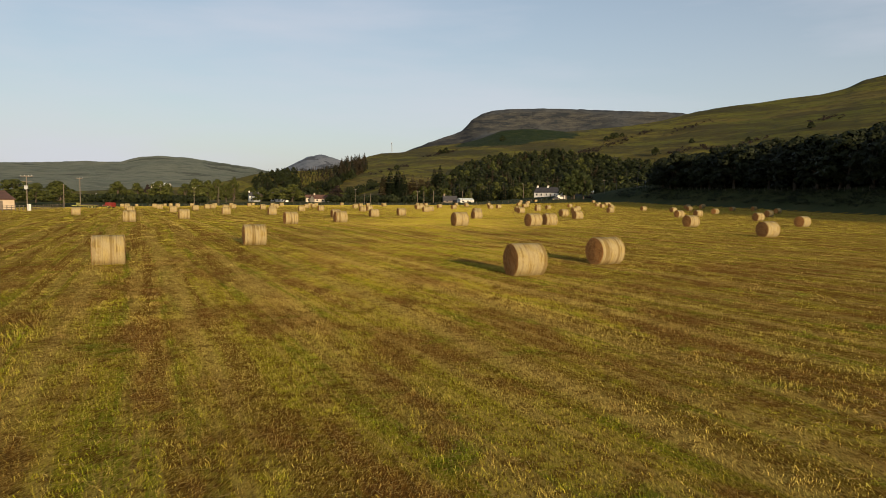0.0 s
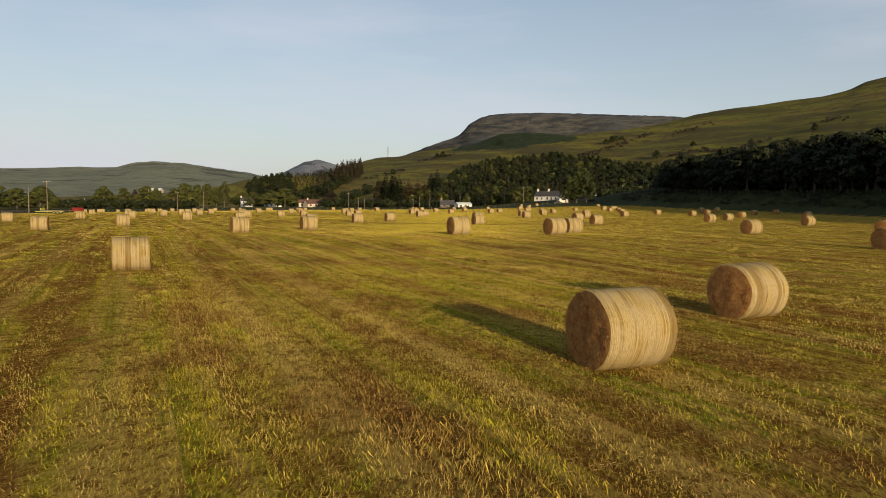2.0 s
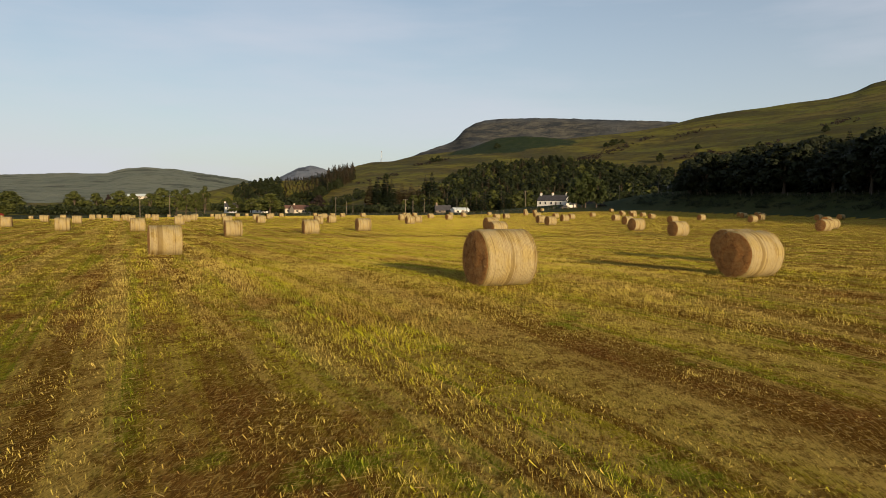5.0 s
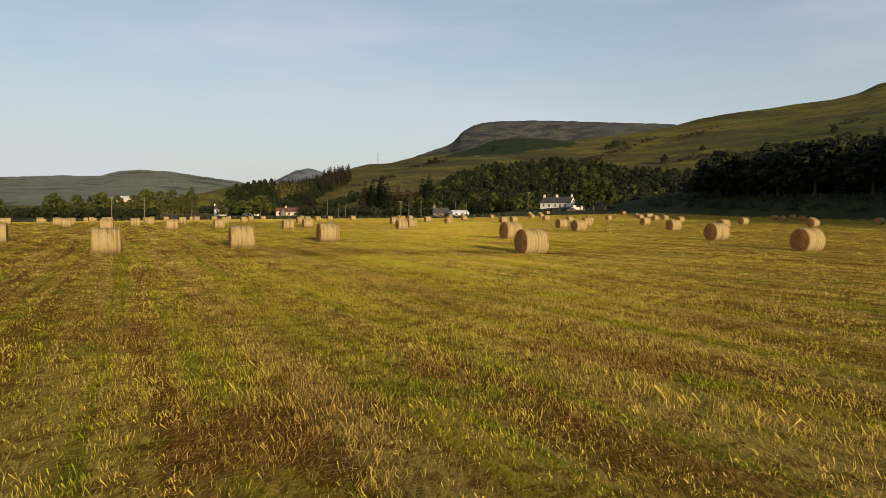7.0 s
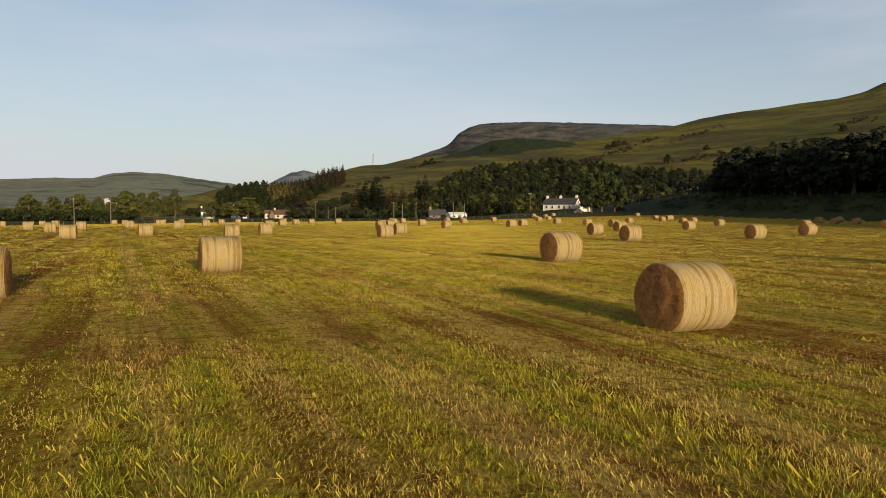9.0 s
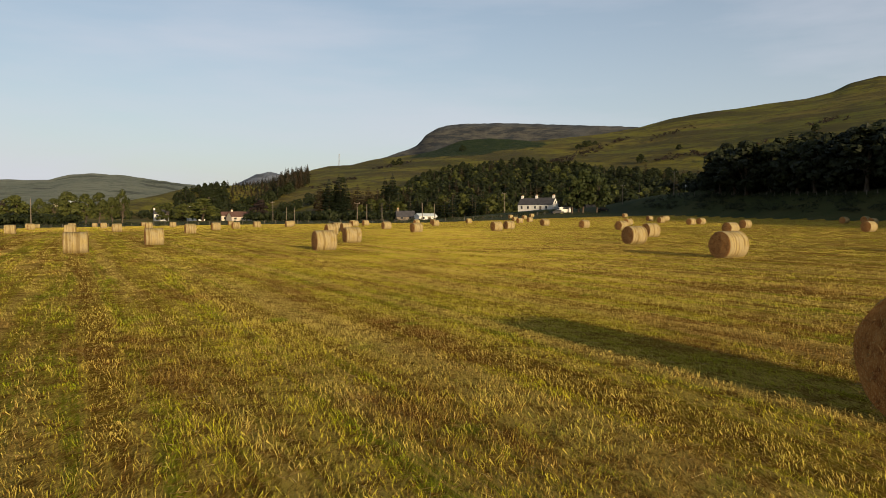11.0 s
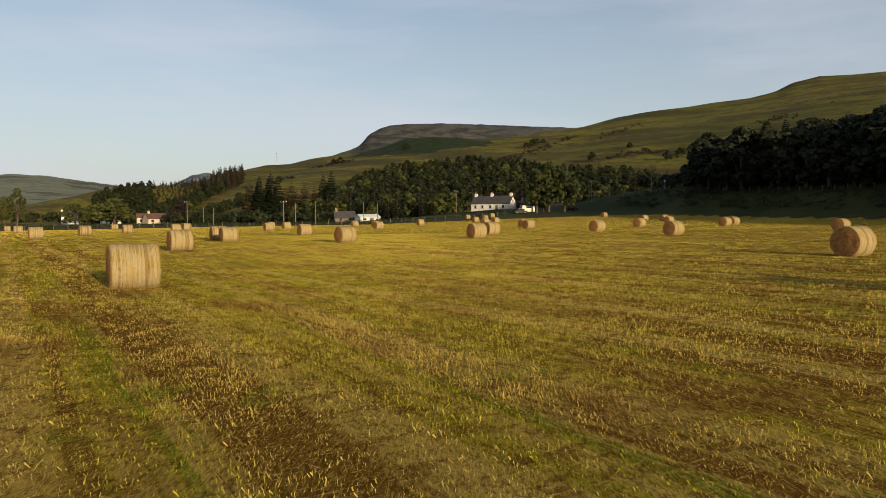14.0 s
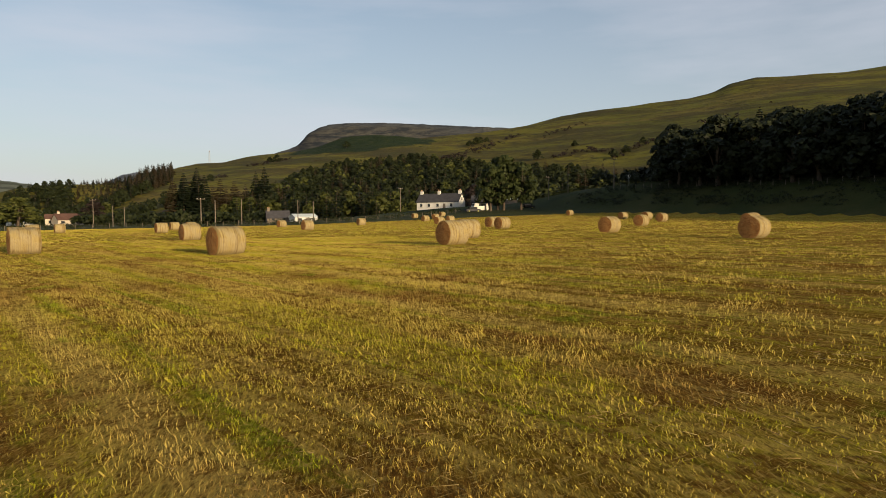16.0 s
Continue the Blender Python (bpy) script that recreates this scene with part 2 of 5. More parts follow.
def hay_material():
    m = Nodes("loose_hay", 0.8, 0.15)
    g = m.add("NewGeometry")
    m.color(m.ramp(g.outputs["Random Per Island"], (0.0, (0.16, 0.085, 0.025)), (0.6, (0.34, 0.225, 0.070)), (1.0, (0.52, 0.38, 0.13))))
    return m.mat


M_FIELD, M_BLADE, M_HAY, M_HILL, M_ROUGH = field_material(), blade_material(), hay_material(), hill_material(), rough_material()
# distance haze is put into these colours: bluish moor, bluer peak, paler far hill
M_MOOR = moor_material("heather_moor", (0.052, 0.060, 0.070), (0.088, 0.086, 0.076))
M_PEAK = moor_material("hazy_peak", (0.125, 0.145, 0.180), (0.165, 0.180, 0.205))
M_FAR = moor_material("hazy_far_hill", (0.145, 0.160, 0.120), (0.190, 0.200, 0.145))
M_LEAF = leaf_material("broad_leaves", (0.013, 0.019, 0.006), (0.034, 0.042, 0.010))
M_LEAF_PALE = leaf_material("ash_leaves", (0.042, 0.052, 0.011), (0.100, 0.105, 0.022))
# the broad leaves again, with the bank's shade put into a darker colour
M_SHADE = leaf_material("shaded_leaves", (0.010, 0.014, 0.005), (0.026, 0.032, 0.009), 0.1)
M_LIME = leaf_material("lime_leaves", (0.022, 0.032, 0.008), (0.052, 0.062, 0.014), 0.2)
M_NEEDLE = leaf_material("spruce_needles", (0.007, 0.012, 0.006), (0.019, 0.028, 0.009), 0.1)
M_LARCH = leaf_material("larch_needles", (0.030, 0.022, 0.010), (0.060, 0.042, 0.017), 0.15)
M_COPPER = leaf_material("copper_beech_leaves", (0.016, 0.011, 0.010), (0.036, 0.022, 0.016), 0.15)
M_BARK = bark_material()


# ---- meshes from arrays ----
def mesh_of(name, verts, faces, mats, smooth=False, index=None):
    """A mesh from arrays; faces all of one size."""
    verts, faces = np.asarray(verts, np.float32), np.asarray(faces, np.int32)
    k = faces.shape[1]
    me = bpy.data.meshes.new(name)
    me.vertices.add(len(verts))
    me.vertices.foreach_set("co", verts.ravel())
    me.loops.add(faces.size)
    me.loops.foreach_set("vertex_index", faces.ravel())
    me.polygons.add(len(faces))
    me.polygons.foreach_set("loop_start", np.arange(0, faces.size, k, dtype=np.int32))
    if smooth:
        me.polygons.foreach_set("use_smooth", np.ones(len(faces), bool))
    if index is not None:
        me.polygons.foreach_set("material_index", np.asarray(index, np.int32))
    for m in mats:
        me.materials.append(m)
    me.update(calc_edges=True)
    return me


def part(name, bm, material, parent, label=""):
    """One mesh object under a thing or a part; bm: a bmesh, or a mesh."""
    if isinstance(bm, bpy.types.Mesh):
        me = bm
    else:
        me = bpy.data.meshes.new(name)
        bm.to_mesh(me)
        bm.free()
    if material is not None and not me.materials:
        me.materials.append(material)
    ob = new(name, me)
    ob.parent = parent
    return tagged(ob, label)


def value_noise(x, y, scale, seed=0):
    """Smooth random values 0 to 1 over the plan."""
    x, y = np.asarray(x, float) * scale + seed * 17.3, np.asarray(y, float) * scale - seed * 9.1
    xi, yi = np.floor(x), np.floor(y)
    fx, fy = x - xi, y - yi
    fx, fy = fx * fx * (3 - 2 * fx), fy * fy * (3 - 2 * fy)

    def h(a, b):
        s = np.sin(a * 127.1 + b * 311.7 + seed * 74.7) * 43758.5453
        return s - np.floor(s)

    return (h(xi, yi) * (1 - fx) + h(xi + 1, yi) * fx) * (1 - fy) + (h(xi, yi + 1) * (1 - fx) + h(xi + 1, yi + 1) * fx) * fy


def rolling(x, y, scale, octaves=4, seed=0):
    total, amp = 0, 0.5
    for k in range(octaves):
        total, amp, scale = total + amp * value_noise(x, y, scale, seed + k), amp * 0.5, scale * 2.03
    return total - 0.47


def ease(t):
    t = np.clip(t, 0, 1)
    return t * t * (3 - 2 * t)


# ---- the lie of the land ----
MID = (-0.6, 61.6)           # the plan's middle, from which the hills' bearings are given
# crest of the green hill: bearing, angle up
CREST = [(-60, 0.3), (-32, 0.4), (-23, 0.9), (-20, 1.6), (-18.4, 2.06), (-16.2, 2.41), (-14, 2.45), (-11.4, 2.6), (-9.4, 3.5), (-7.4, 4.05), (-5.6, 4.12), (-4.1, 4.5),
         (-2.7, 4.75), (-0.4, 5.0), (1.1, 5.35), (3, 6.05), (5.4, 6.28), (6.9, 6.2), (8.7, 5.98), (11.1, 6.17), (14.1, 6.46), (16.6, 6.77), (19.3, 7.4), (22.1, 7.81),
         (25.4, 8.11), (28.2, 8.35), (29.9, 8.72), (30.9, 9.15), (32.6, 9.5), (36, 9.4), (38, 9.35), (41, 9.6), (50, 8.5), (60, 6), (80, 4), (120, 2), (160, 1)]
MOUNTAIN = [(-13, 0.0), (-9, 2.2), (-6, 3.7), (-3.14, 4.8), (-1.29, 5.42), (-0.5, 5.75), (0.0, 6.25), (0.33, 6.66), (1.25, 7.22), (2.4, 7.5), (6.06, 7.62), (8.78, 7.5), (13.2, 7.31), (16.8, 7.07), (18.7, 6.75), (24, 6), (34, 3), (45, 0)]
PEAK = [(-19, 0.5), (-15.4, 2.3), (-14.5, 2.75), (-13.2, 3.45), (-12.1, 3.69), (-11.4, 3.48), (-10, 3.05), (-7, 1.5), (-4, 0.5)]
FAR_LEFT = [(-120, 1.0), (-50, 2.2), (-36, 2.3), (-34, 2.35), (-31.1, 2.55), (-29.7, 2.6), (-27.5, 2.63), (-26.2, 3.05), (-24.7, 3.18), (-22.5, 3.07), (-20, 2.74), (-18, 2.47), (-15.5, 2.0), (-12, 1.3), (-6, 0.4)]


def along(profile, a):
    xs, ys = zip(*profile)
    return np.interp(a, xs, ys)


def field_edge(y):
    """x of the foot of the bank under the wood."""
    return 88 - 0.19 * np.clip(np.asarray(y, float) - 215, 0, 140)


# gentle swells across the field, by y
SWELL = [(-20, -0.10), (11, -0.12), (30, -0.05), (50, 0.2), (70, 0.06), (85, -0.05), (100, 0.10), (125, 0.0), (135, -0.12), (150, -0.12), (185, -0.05), (220, 0.0)]


def land(x, y):
    """Height of the ground."""
    x, y = np.asarray(x, float), np.asarray(y, float)
    u, v = np.clip(x, -170, 92) / 100, (np.clip(y, -60, 305) - 100) / 100
    z = 0.215 * u * np.exp(v - 1) + 0.073 * np.maximum(v - 0.8, 0) ** 2 + 0.443 * np.maximum(u, 0) * np.maximum(v, 0) ** 2 + 0.603 * u * np.maximum(-u, 0)
    reach = np.where(x > 0, 45 - 36 * ease((y - 108) / 16), 45)
    z = z + along(SWELL, y) * np.exp(-((x / reach) ** 2)) + 0.06 * ease((y - 115) / 20) * ease(x / 12)
    z = z + 0.21 * np.exp(-(((x - 1) / 9) ** 2 + ((y - 46.6) / 7) ** 2))     # a low hump under one bale
    z = z * (1 - 0.6 * ease((y - 330) / 200))
    # knoll under the farm
    z = z + 4.0 * np.exp(-(((x - 62) / 46) ** 2 + ((y - 390) / 60) ** 2))
    # bank and wood floor
    s = x - field_edge(y)
    z = z + 6.0 * ease(s / 23) * (1 - ease((y - 330) / 80)) + 0.16 * np.clip(s - 20, 0, 120) * (1 - ease((y - 330) / 150))
    dx, dy = x - MID[0], y - MID[1]
    d, a = np.hypot(dx, dy), np.degrees(np.arctan2(dx, dy))
    start = np.interp(a, (-60, -20, -14, -8, 0, 12, 22, 35, 60, 100), (720, 720, 680, 420, 430, 430, 400, 330, 260, 300))
    far = np.interp(a, (-60, -12, -8, 0, 20, 40, 100), (900, 900, 1080, 1060, 1020, 1080, 900))
    top = far * np.tan(np.radians(along(CREST, a))) + 1.9
    low = sum(far * np.tan(np.radians(along(CREST, a + k))) for k in (-5, -3, -1, 1, 3, 5)) / 6 + 1.9
    ramp = np.clip((d - start) / (far - start), 0, 1)
    wave = rolling(x, y, 0.006, 4, 3) * 11 * ease((d - start) / 150) * (1 - 0.75 * ease((d - far + 180) / 180))
    hill = np.where(d < far, (low + (top - low) * ramp**6) * ramp**1.14 + wave * ramp, top - 0.10 * (d - far) + wave * np.exp(-(d - far) / 60))
    hill = np.where(d < start, -50, hill)
    blend = ease((d - start) / 120)
    z = np.where(d > start, np.maximum(z, hill + z * (1 - blend)), z)
    for profile, dist, width, fall in ((FAR_LEFT, 2700, 1500, 0.5), (MOUNTAIN, 3240, 1300, 0.4), (PEAK, 4350, 900, 0.5)):
        ragged = 0.07 * (value_noise(a, 0 * a, 2.3, 5) + 0.6 * value_noise(a, 0 * a, 5.1, 6) - 0.8) * ease(along(profile, a) / 2)
        up = dist * np.tan(np.radians(along(profile, a) + ragged)) + 1.9
        t = (d - dist) / width
        crag = (0.03 + 0.20 * value_noise(a, 0 * a, 0.45, 8)) * (profile is MOUNTAIN)
        rough = 1 + 0.14 * rolling(x, y, 0.003, 5, 7) * np.clip(np.abs(t) * 3, 0, 1)
        z = np.where(t > -1, np.maximum(z, up * np.where(t < 0, (1 - crag) * np.clip(1 + t, 0, 1) ** 1.3 + crag * ease((t + 0.11) / 0.08), np.clip(1 - fall * t, 0.2, 1)) * rough), z)
    return z


def ground_mesh():
    ang = np.concatenate([np.arange(-180, -60, 4.0), np.arange(-60, -40, 1.0), np.arange(-40, 50, 0.22), np.arange(50, 70, 1.0), np.arange(70, 180, 4.0)])
    rad = np.concatenate([np.arange(4, 120, 8.0), np.arange(120, 460, 4.5), np.geomspace(460, 1300, 70), np.geomspace(1320, 2600, 26), np.geomspace(2650, 4700, 42)])
    a, r = np.meshgrid(np.radians(ang), rad, indexing="ij")
    x, y = MID[0] + r * np.sin(a), MID[1] + r * np.cos(a)
    z = land(x, y)
    na, nr = len(ang), len(rad)
    verts = np.stack([x, y, z], -1).reshape(-1, 3)
    verts = np.concatenate([verts, [[MID[0], MID[1], float(land(*MID))]]])
    i, j = np.meshgrid(np.arange(na), np.arange(nr - 1), indexing="ij")
    n = (i + 1) % na
    quad = np.stack([i * nr + j, i * nr + j + 1, n * nr + j + 1, n * nr + j], -1).reshape(-1, 4)
    tri = np.stack([np.arange(na) * nr, ((np.arange(na) + 1) % na) * nr, np.full(na, na * nr), np.full(na, na * nr)], -1)
    c = verts[quad].mean(1)
    d, b = np.hypot(c[:, 0] - MID[0], c[:, 1] - MID[1]), np.degrees(np.arctan2(c[:, 0] - MID[0], c[:, 1] - MID[1]))
    kind = np.full(len(quad), 1)                                            # rough pasture
    kind[(c[:, 0] < field_edge(c[:, 1]) + 2) & (c[:, 1] < 303) & (c[:, 0] > -175)] = 0
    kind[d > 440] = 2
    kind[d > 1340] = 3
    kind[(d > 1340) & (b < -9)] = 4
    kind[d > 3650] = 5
    # the middle: three corners each
    flat = [tuple(q) for q in quad]
    me = bpy.data.meshes.new("ground")
    me.from_pydata(verts.tolist(), [], flat + [tuple(t[:3]) for t in tri])
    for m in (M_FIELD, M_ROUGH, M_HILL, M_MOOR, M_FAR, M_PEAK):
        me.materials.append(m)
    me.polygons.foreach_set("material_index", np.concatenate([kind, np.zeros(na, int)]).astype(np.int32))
    me.polygons.foreach_set("use_smooth", np.ones(len(me.polygons), bool))
    me.update()
    return me


tagged(new("ground", ground_mesh()), "mown hay field rising to green and heathery hills", "ground", kind="structure")


# ---- cut grass ----
def grass(rng, x, y, width, height, lean, blades=1, spread=0.0):
    """Tufts of leaning blades: corners, and for each corner how far up the blade it is and its tuft's own number."""
    u = x * math.cos(ROW) + y * math.sin(ROW)
    ridge = value_noise(u, (y - 0.5 * x) * 0.045, 1.25, 2)
    tall = 0.50 + 0.45 * value_noise(x, y, 0.45, 4) ** 2 + 0.65 * value_noise(x, y, 1.1, 6) * (0.35 + ridge) + 0.55 * ease((ridge - 0.78) / 0.15)
    own = np.repeat(rng.random(len(x)), blades)
    way = np.repeat(rng.uniform(0, 2 * math.pi, len(x)), blades)
    x, y, tall, width, height, spread = [np.repeat(np.broadcast_to(v, len(tall)), blades) for v in (x, y, tall, width, height, spread)]
    n = len(x)
    x, y = x + rng.normal(0, 1, n) * spread, y + rng.normal(0, 1, n) * spread
    h = height * tall * rng.uniform(0.5, 1.25, n)
    a = rng.normal(0, 0.75, n)
    b = way + rng.normal(0, 0.9, n)
    w = width * rng.uniform(0.6, 1.4, n) * 0.5
    z = land(x, y) - 0.01
    off = lean * h * rng.uniform(0.1, 1.0, n)
    p = np.empty((n, 3, 3), np.float32)
    # most of them pointed, some cut off square: narrow at the foot
    cut = rng.random(n) < 0.22
    ox, oy, cx, cy = off * np.cos(b), off * np.sin(b), w * np.cos(a), w * np.sin(a)
    p[:, 0] = np.stack([x - cx + ox * cut, y - cy + oy * cut, z + np.where(cut, rng.uniform(0.8, 1.0, n), 0) * h], -1)
    p[:, 1] = np.stack([x + cx + ox * cut, y + cy + oy * cut, z + h * cut], -1)
    p[:, 2] = np.stack([x + ox * ~cut, y + oy * ~cut, z + h * ~cut], -1)
    up = np.stack([cut * 0.9, cut * 1.0, ~cut * 1.0], -1)
    return p.reshape(-1, 3), np.stack([np.repeat(own, 3), up.ravel()])


def stubble():
    rng = np.random.default_rng(5)
    out = []
    # thick beside the way, thinner and in broader tufts farther off
    table = np.linspace(0, 86, 4000)
    dense = np.minimum(1, (3.5 / np.maximum(table, 0.1)) ** 1.7)
    total = np.cumsum(dense) / dense.sum()
    for y0, y1, n in ((-11, 60, 92000), (60, 120, 79000), (120, 205, 110000)):
        x = np.interp(rng.random(n), total, table) * rng.choice((-1, 1), n)
        y = rng.uniform(y0, y1, n)
        r = np.maximum(np.abs(x), 3.5) / 3.5
        keep = (0.30 + value_noise(x, y, 1.3, 9) + 0.35 * value_noise(x * math.cos(ROW) + y * math.sin(ROW), y * 0.04, 1.1, 3) > rng.uniform(0.0, 0.62, n)) & (x < field_edge(y) + 1)
        x, y, r = x[keep], y[keep], r[keep]
        out.append(grass(rng, x, y, 0.0064 * r ** 0.96, 0.064 / r ** 0.08, 1.0, 7, 0.070 * r**0.4))
    for x0, x1, y0, y1, n in ((-174, -84, -5, 304, 34000), (-84, 90, 203, 304, 56000)):
        x, y = rng.uniform(x0, x1, n), rng.uniform(y0, y1, n)
        keep = x < field_edge(y) + 1
        out.append(grass(rng, x[keep], y[keep], 0.13, 0.065, 0.8, 2, 0.2))
    p = np.concatenate([v for v, marks in out])
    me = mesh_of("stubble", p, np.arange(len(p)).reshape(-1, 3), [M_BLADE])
    for name, values in zip(("tuft", "tip"), np.concatenate([marks for v, marks in out], 1)):
        me.attributes.new(name, "FLOAT", "POINT").data.foreach_set("value", values.astype(np.float32))
    return me


tagged(new("mown_grass", stubble()), "short dry yellow-green stubble of a freshly mown meadow", "grass", kind="stuff")


def loose_hay():
    """Dry stalks left lying after baling, thickest along the swaths."""
    rng = np.random.default_rng(14)
    n = 260000
    x, y = rng.normal(0, 9, n), rng.uniform(-11, 185, n)
    u = x * math.cos(ROW) + y * math.sin(ROW)
    ridge = value_noise(u, (y - 0.5 * x) * 0.045, 1.25, 2)
    heap = value_noise(x, y, 0.8, 12)
    keep = ease((ridge - 0.45) / 0.4) * 0.7 + ease((heap - 0.6) / 0.3) * 0.6 > rng.random(n) + 0.05
    x, y = x[keep], y[keep]
    n = len(x)
    a = rng.normal(ROW, 1.0, n) + math.pi / 2
    half = rng.uniform(0.025, 0.10, n)
    dx, dy = np.cos(a) * half, np.sin(a) * half
    wide = 0.0022 * (1 + np.abs(x) / 8)
    z = land(x, y) + rng.uniform(0.012, 0.05, n)
    tilt = rng.normal(0, 0.012, n)
    p = np.empty((n, 3, 3), np.float32)
    p[:, 0] = np.stack([x - dx - dy / half * wide, y - dy + dx / half * wide, z - tilt], -1)
    p[:, 1] = np.stack([x - dx + dy / half * wide, y - dy - dx / half * wide, z - tilt + wide], -1)
    p[:, 2] = np.stack([x + dx, y + dy, z + tilt], -1)
    return mesh_of("loose_hay", p.reshape(-1, 3), np.arange(3 * n).reshape(-1, 3), [M_HAY])


tagged(new("loose_hay", loose_hay()), "dry pale hay stalks left lying on the stubble", "hay", kind="stuff")


# ---- hay bales ----
BALES_SOUTH = [(4.03, 11.35), (-12.92, 13.27), (7.98, 16.25), (-10.54, 25.24), (24.93, 39.35), (1.19, 46.6), (7.98, 49.81), (-15.17, 51.72), (-33.27, 56.35), (10.25, 56.47), (24.91, 57.67), (-11.73, 59.31), (38.59, 62.7), (-33, 69.67), (-16.78, 83.26), (3.23, 84.7), (-56.31, 86.66), (18.08, 88.04), (-12.02, 88.48), (44.49, 88.55), (-28.73, 93.24), (-36.66, 95.07), (-8.58, 95.19), (17.67, 99.73), (3.46, 100.41), (37.14, 102.27), (-56.05, 102.92), (-50.93, 108.48), (44.04, 113.8), (57.87, 116.32), (-37.21, 123.48), (12.66, 125.64), (-32.72, 129.36), (24.16, 130.35), (-20.62, 133.89), (-57.02, 134.04), (54.74, 135.53), (-7.2, 136.75), (-30.81, 139.44), (13.2, 141.4), (33.57, 140.44), (-20.84, 145.82), (-54.91, 146.93), (73.78, 148.86), (50.64, 151.65)]
BALES_MIDDLE = [(-6.8, 149.5), (-47.69, 152.35), (-73.08, 152.47), (-81.38, 152.71), (19.08, 155.79), (-65.29, 162.67), (30.04, 164.05), (-65.1, 165.98), (-52.2, 167.42), (-60.56, 168.94), (48.22, 169.96), (71.9, 171.52), (-11.32, 171.97), (61.02, 172.74), (-42.96, 178.1), (81.19, 180.52), (-29.84, 181.11), (-1.98, 182.07), (-53.02, 183.41), (24.99, 185.06), (8.57, 185.95), (-11.27, 186.38), (-84.26, 189.32), (44.18, 190.82), (-13, 190.97), (-92.01, 191.01), (11.29, 194.23), (-44.7, 194.77), (23.65, 200.29), (69.03, 200.82), (-33.24, 203.24), (74.5, 203.5), (-6.86, 204.29), (-81.45, 211.72), (46.37, 216.11), (-33.82, 217.08), (74.65, 217.19), (-113.96, 218.92), (36.27, 219.86), (21.13, 220.37), (49.91, 220.43), (80.64, 220.43), (-65.77, 224.59), (-74.87, 227.64), (-53.49, 228.95)]
BALES_NORTH = [(-103.61, 229.19), (22.72, 230.28), (-33.24, 230.34), (-27.99, 234.86), (-122.7, 235.6), (-14.84, 235.82), (-98.84, 236.38), (48.7, 238.24), (-66.51, 239.04), (1.57, 239.62), (-55.31, 246.96), (-131.36, 249.41), (-13.84, 250.26), (-30.4, 251.08), (-138.88, 253.77), (55.18, 254.71), (-90.92, 255.65), (57.04, 258.66), (22.07, 259.55), (53.34, 259.6), (-17.82, 260.85), (1.51, 265.62), (-117.08, 267.29), (10.54, 268.99), (26.35, 271.53), (-2.64, 272.61), (-51.06, 277.22), (-127.7, 279.33), (24.67, 287.37), (57.41, 293.73), (-128.26, 293.82), (-94.29, 294.91), (-82.6, 300.27), (-150.15, 300.3), (-113.84, 301.56), (29.6, 303.01), (27.45, 318.7), (34.71, 321.13)]
BALES = BALES_SOUTH + BALES_MIDDLE + BALES_NORTH


